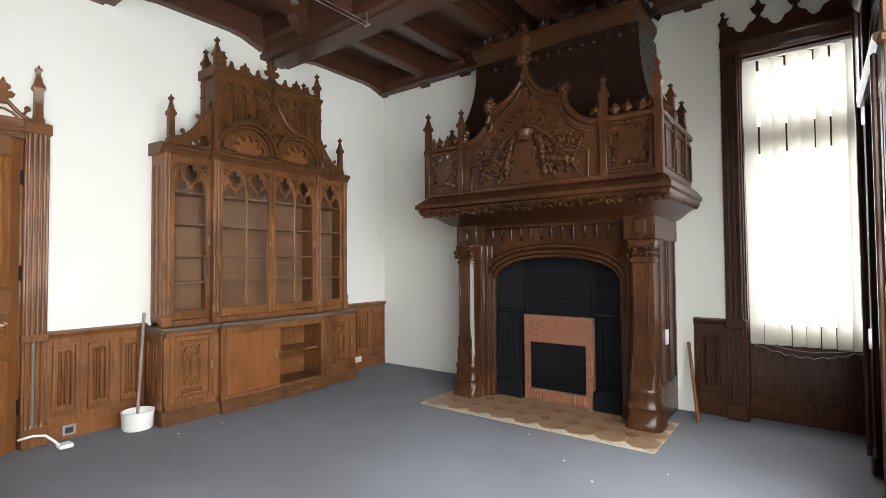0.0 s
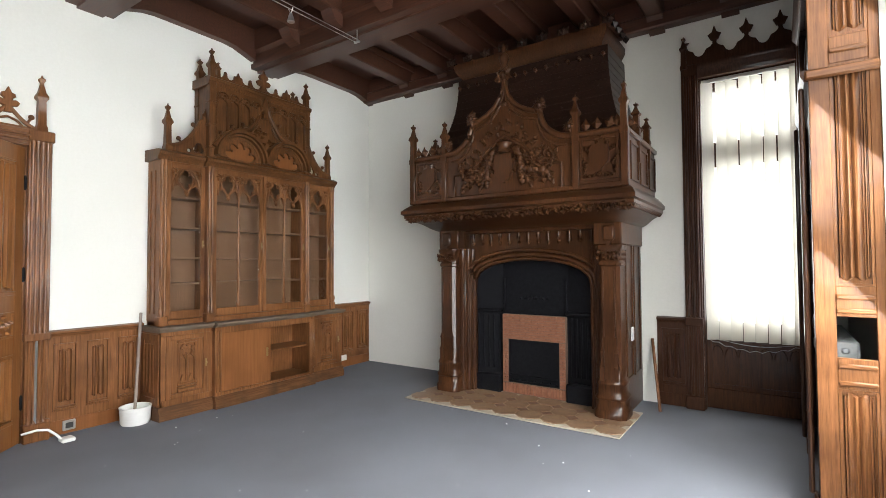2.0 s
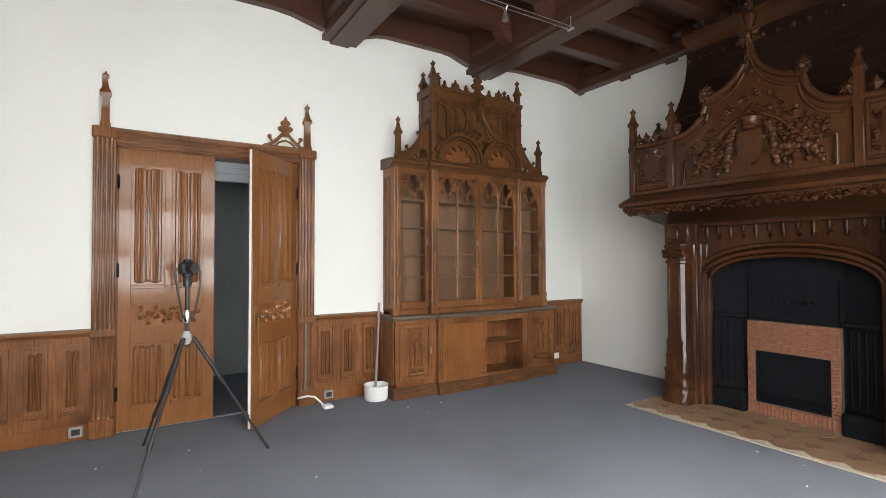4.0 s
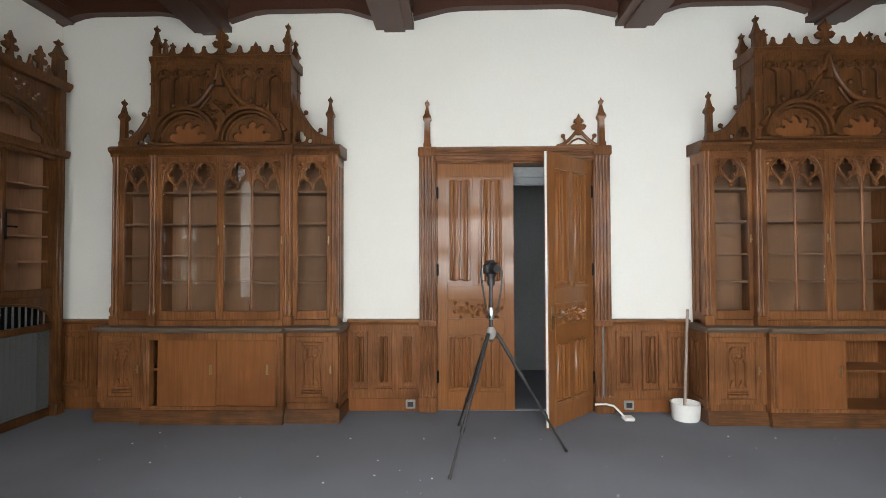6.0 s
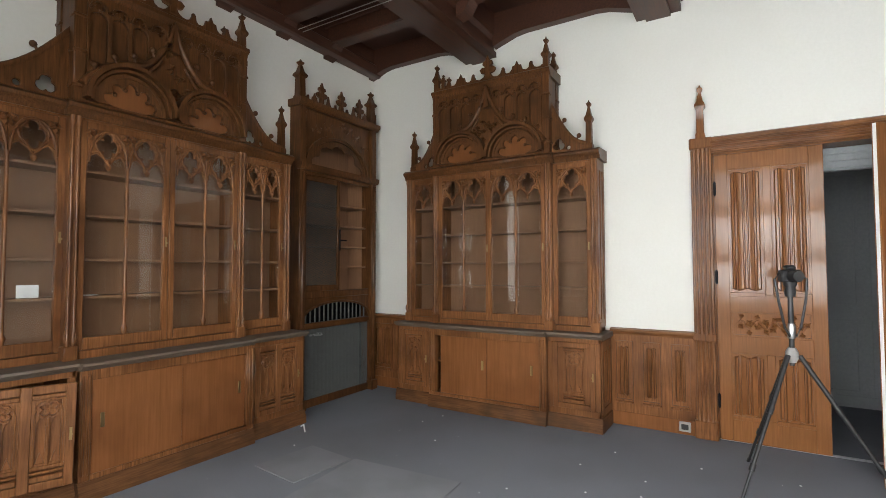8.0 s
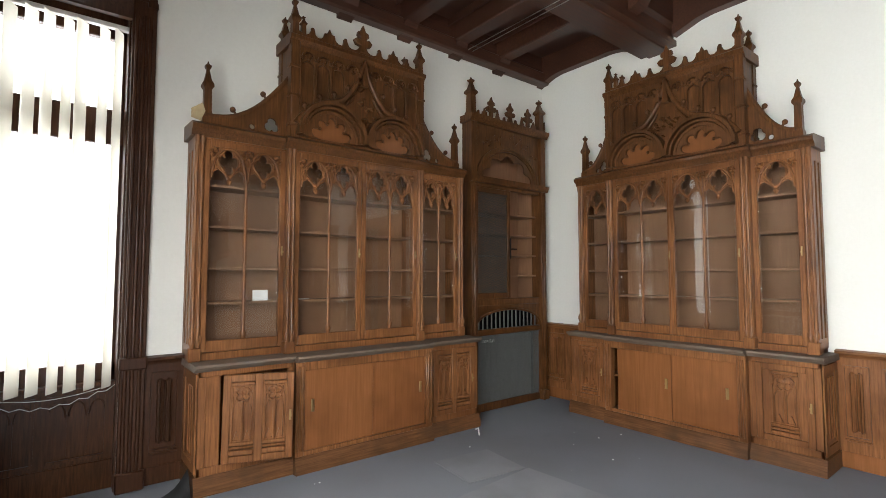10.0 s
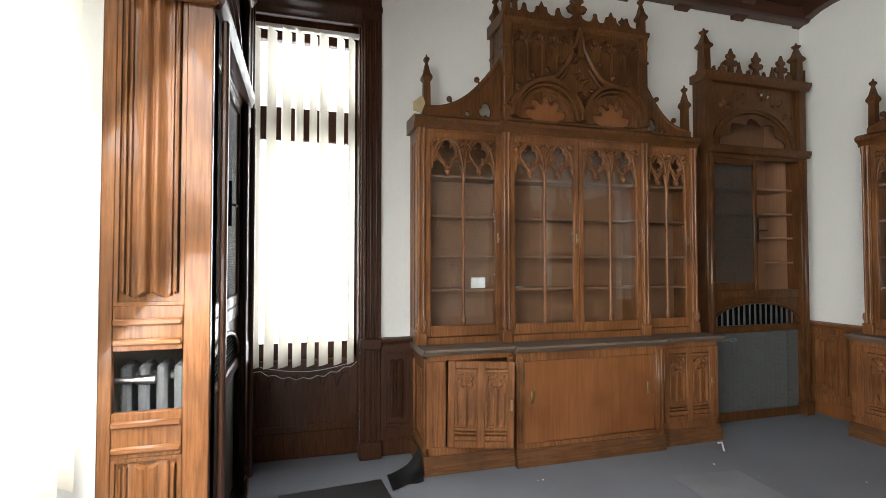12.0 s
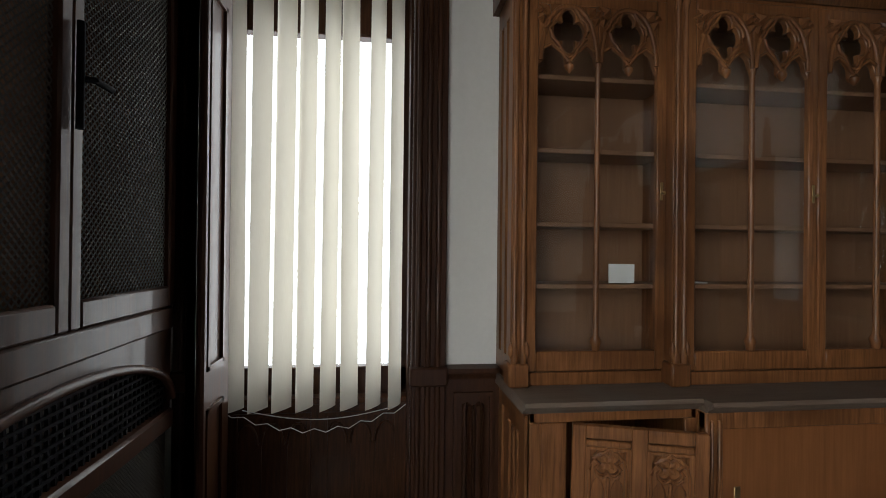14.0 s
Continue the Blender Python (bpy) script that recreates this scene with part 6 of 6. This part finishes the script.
socket(pose(WEST + 0.027, 1.46, 0.03, 0, 0, 90), "grey square floor socket on the skirting")
socket(pose(WEST + 0.027, -0.76, 0.03, 0, 0, 90), "grey square floor socket on the skirting")
socket(pose(WEST + 0.027, 4.86, 0.10, 0, 0, 90), "white double socket on the wainscot", 0.14, 0.08, white)
t = thing("extension_cable", pose(WEST + 0.16, 1.30, 0), "white cable with a plug block lying by the door", "cable")
b = B()
tube(b, [(-0.05, -0.20, 0.10), (0.03, -0.12, 0.13), (0.06, -0.05, 0.12), (0.09, 0.0, 0.07), (0.10, 0.03, 0.03)], 0.010, 6)
part("cord", b, white, t)
b = B()
box(b, 0.06, 0.16, 0.02, 0.12, 0.0, 0.035, 0.008)
part("plug_block", b, white, t)
b = B()
tube(b, [(WEST + 0.06, 1.20, 0.0), (WEST + 0.06, 1.20, 0.92)], 0.012, 6)
solo("cable_duct", b, grey_paint, "grey pipe running up beside the door", "pipe")
b = B()
tube(b, [(WEST + 0.06, 1.285, 0.0), (WEST + 0.06, 1.285, 0.18)], 0.022, 8)
solo("pipe_stub", b, oak, "short brown pipe stub by the door", "pipe")

# loose carpet squares and scraps
for x, y, w, d, r, mt, lab in ((-2.75, -2.45, 1.0, 0.95, 4, loose_carpet, "loose paler carpet square lying on the floor"), (-2.95, -3.25, 0.55, 0.5, -6, loose_carpet, "loose carpet square lying on the floor"),
                           (-2.15, -1.95, 0.5, 0.5, 12, loose_carpet, "small loose carpet square"), (-1.7, -2.7, 0.9, 0.6, -3, loose_carpet, "loose carpet strip lying on the floor"),
                           (-0.35, -3.75, 0.7, 0.55, 5, black, "thin black sheet on the floor by the window")):
    b = B()
    box(b, -w / 2, w / 2, -d / 2, d / 2, 0.0005, 0.007, 0.002)
    solo("carpet_square", b, mt, lab, "carpet square", pose(x, y, 0, 0, 0, r), "loose carpet squares")
b = B()
prism(b, [(-0.13, 0.0), (0.13, 0.0), (0.13, 0.01), (0.02, 0.02), (-0.10, 0.03), (-0.13, 0.022)], -0.13, 0.13, "x")
solo("lifted_tile", b, loose_carpet, "small grey floor tile lying tilted", "floor tile", pose(-2.62, -1.66, 0.0, 0, 0, 20))
b = B()
tube(b, [(-3.55, -3.95, 0.008), (-3.50, -3.86, 0.05), (-3.46, -3.80, 0.006)], 0.007, 5)
solo("wood_splinter", b, paper, "pale splinter lying beside the bookcase", "splinter")
b = B()
rows = []
for k in range(9):
    u = k / 8
    rows.append([b.verts.new((-0.72 - 0.24 * u, -4.10 + 0.26 * v * (1 - 0.4 * u), 0.012 + 0.17 * u * u * (1 - v) + 0.015 * math.sin(7 * u + 5 * v) * u)) for v in (0, 0.25, 0.5, 0.75, 1)])
for p, q in zip(rows, rows[1:]):
    for k in range(4):
        b.faces.new((p[k], p[k + 1], q[k + 1], q[k]))
bmesh.ops.solidify(b, geom=b.faces[:], thickness=0.006)
solo("crumpled_sheet", b, black, "crumpled black rubber sheet leaning on the bookcase", "sheet")
b = B()
for k in range(150):
    x, y = random.uniform(-4.6, -0.2), random.uniform(-3.8, 4.0)
    s = random.choice((0.003, 0.004, 0.005, 0.009))
    lathe(b, x, y, [(s, 0.0005), (s * 0.8, s * 0.4), (s * 0.3, s * 0.5)], 5, random.uniform(0, 6))
solo("plaster_crumbs", b, paper, "white plaster crumbs scattered on the carpet", "debris", kind="stuff")
for x, z, w, h in ((-1.50, 1.335, 0.12, 0.085),):
    b = B()
    box(b, x - w / 2, x + w / 2, SOUTH + 0.20, SOUTH + 0.206, z + 0.008, z + 0.008 + h)
    solo("white_card", b, paper, "white card standing on a bookcase shelf", "card")
b = B()
box(b, -1.92, -1.80, SOUTH + 0.12, SOUTH + 0.20, 1.342, 1.347)
solo("paper_slip", b, paper, "white paper slip lying on a bookcase shelf", "paper")

b = B()
for k, (lean, high) in enumerate(((0.3, 0.13), (-0.2, 0.10), (0.5, 0.09))):
    prism(b, [(-0.06 + 0.05 * k, 0.0), (0.02 + 0.05 * k, 0.0), (0.03 + 0.05 * k + 0.05 * lean, high * 0.6), (-0.02 + 0.05 * k + 0.1 * lean, high), (-0.07 + 0.05 * k, high * 0.5)], 0.02 * k, 0.02 * k + 0.004, "y")
solo("torn_cardboard", b, torn_card, "torn yellowish cardboard scraps resting on the bookcase cornice", "cardboard", pose(-0.99, SOUTH + 0.28, 2.722, 12, 0, 205))

# cable-hung spotlights
t = thing("cable_spotlights", pose(0, 0, 0), "low-voltage spotlights on two cables under the beams", "spotlight")
b = B()
for dx in (-0.03, 0.03):
    tube(b, [(-3.45 + dx, -3.9, 3.86), (-3.45 + dx, 0.5, 3.84), (-3.45 + dx, 3.35, 3.86)], 0.004, 5)
part("cable", b, steel, t)
for y in (-2.0, 0.3, 2.5):
    b = B()
    tube(b, [(-3.48, y, 3.845), (-3.45, y, 3.79), (-3.42, y, 3.845)], 0.005, 5)
    lathe(b, -3.45, y, [(0.012, 3.80), (0.022, 3.77), (0.034, 3.72), (0.030, 3.715)], 10)
    part("lamp_head", b, steel, t)
for y in (-0.92, 1.58, 3.34):
    b = B()
    tube(b, [(-3.45, y, 3.84), (-3.45, y, 3.99)], 0.005, 5)
    box(b, -3.49, -3.41, y - 0.01, y + 0.01, 3.84, 3.86, 0.003)
    part("hanger", b, steel, t)


# ---- pieces: bricks of the surround, tiles of the hearth ----
def brick_mesh(w, h):
    bb = B()
    box(bb, 0.002, w - 0.002, -0.010, 0.002, 0.002, h - 0.002, 0.002)
    me = bpy.data.meshes.new("brick")
    bb.to_mesh(me)
    bb.free()
    me.materials.append(brick_mat)
    return me


def brick_field(x0, x1, z0, z1, w, h):
    cache = {}
    z, row = z0, 0
    while z < z1 - 0.005:
        hh = min(h, z1 - z)
        x = x0 - (w / 2 if row % 2 else 0)
        while x < x1 - 0.005:
            a, c = max(x, x0), min(x + w, x1)
            if c - a > 0.012:
                key = (round(c - a, 3), round(hh, 3))
                if key not in cache:
                    cache[key] = brick_mesh(*key)
                o = new("brick", cache[key])
                o.parent = surround
                o.location = (a, -0.56 + random.uniform(-0.002, 0.002), z)
            x += w
        z += h
        row += 1


brick_field(-0.385, 0.385, 0.645, 0.93, 0.15, 0.0285)
brick_field(-0.385, -0.315, 0.14, 0.64, 0.07, 0.03)
brick_field(0.315, 0.385, 0.14, 0.64, 0.07, 0.03)
brick_field(-0.385, 0.385, 0.02, 0.13, 0.035, 0.11)
P, cutc = 0.265, 0.075
bb = B()
h2 = P / 2 - 0.004
prism(bb, [(-h2 + cutc, -h2), (h2 - cutc, -h2), (h2, -h2 + cutc), (h2, h2 - cutc), (h2 - cutc, h2), (-h2 + cutc, h2), (-h2, h2 - cutc), (-h2, -h2 + cutc)], 0.004, 0.019, "z")
tile_me = bpy.data.meshes.new("tile")
bb.to_mesh(tile_me)
bb.free()
tile_me.materials.append(tile_mat)
bb = B()
q2 = cutc - 0.007
prism(bb, [(-q2, 0), (0, -q2), (q2, 0), (0, q2)], 0.004, 0.019, "z")
dot_me = bpy.data.meshes.new("corner_tile")
bb.to_mesh(dot_me)
bb.free()
dot_me.materials.append(tile_dark)
for i in range(9):
    for j in range(3):
        o = new("tile", tile_me)
        o.parent = hearth
        o.location = (-1.06 + i * P, 0.04 + P / 2 + j * P, random.uniform(-0.001, 0.001))
        if i and j:
            o = new("corner_tile", dot_me)
            o.parent = hearth
            o.location = (-1.06 + (i - 0.5) * P, 0.04 + j * P, 0)
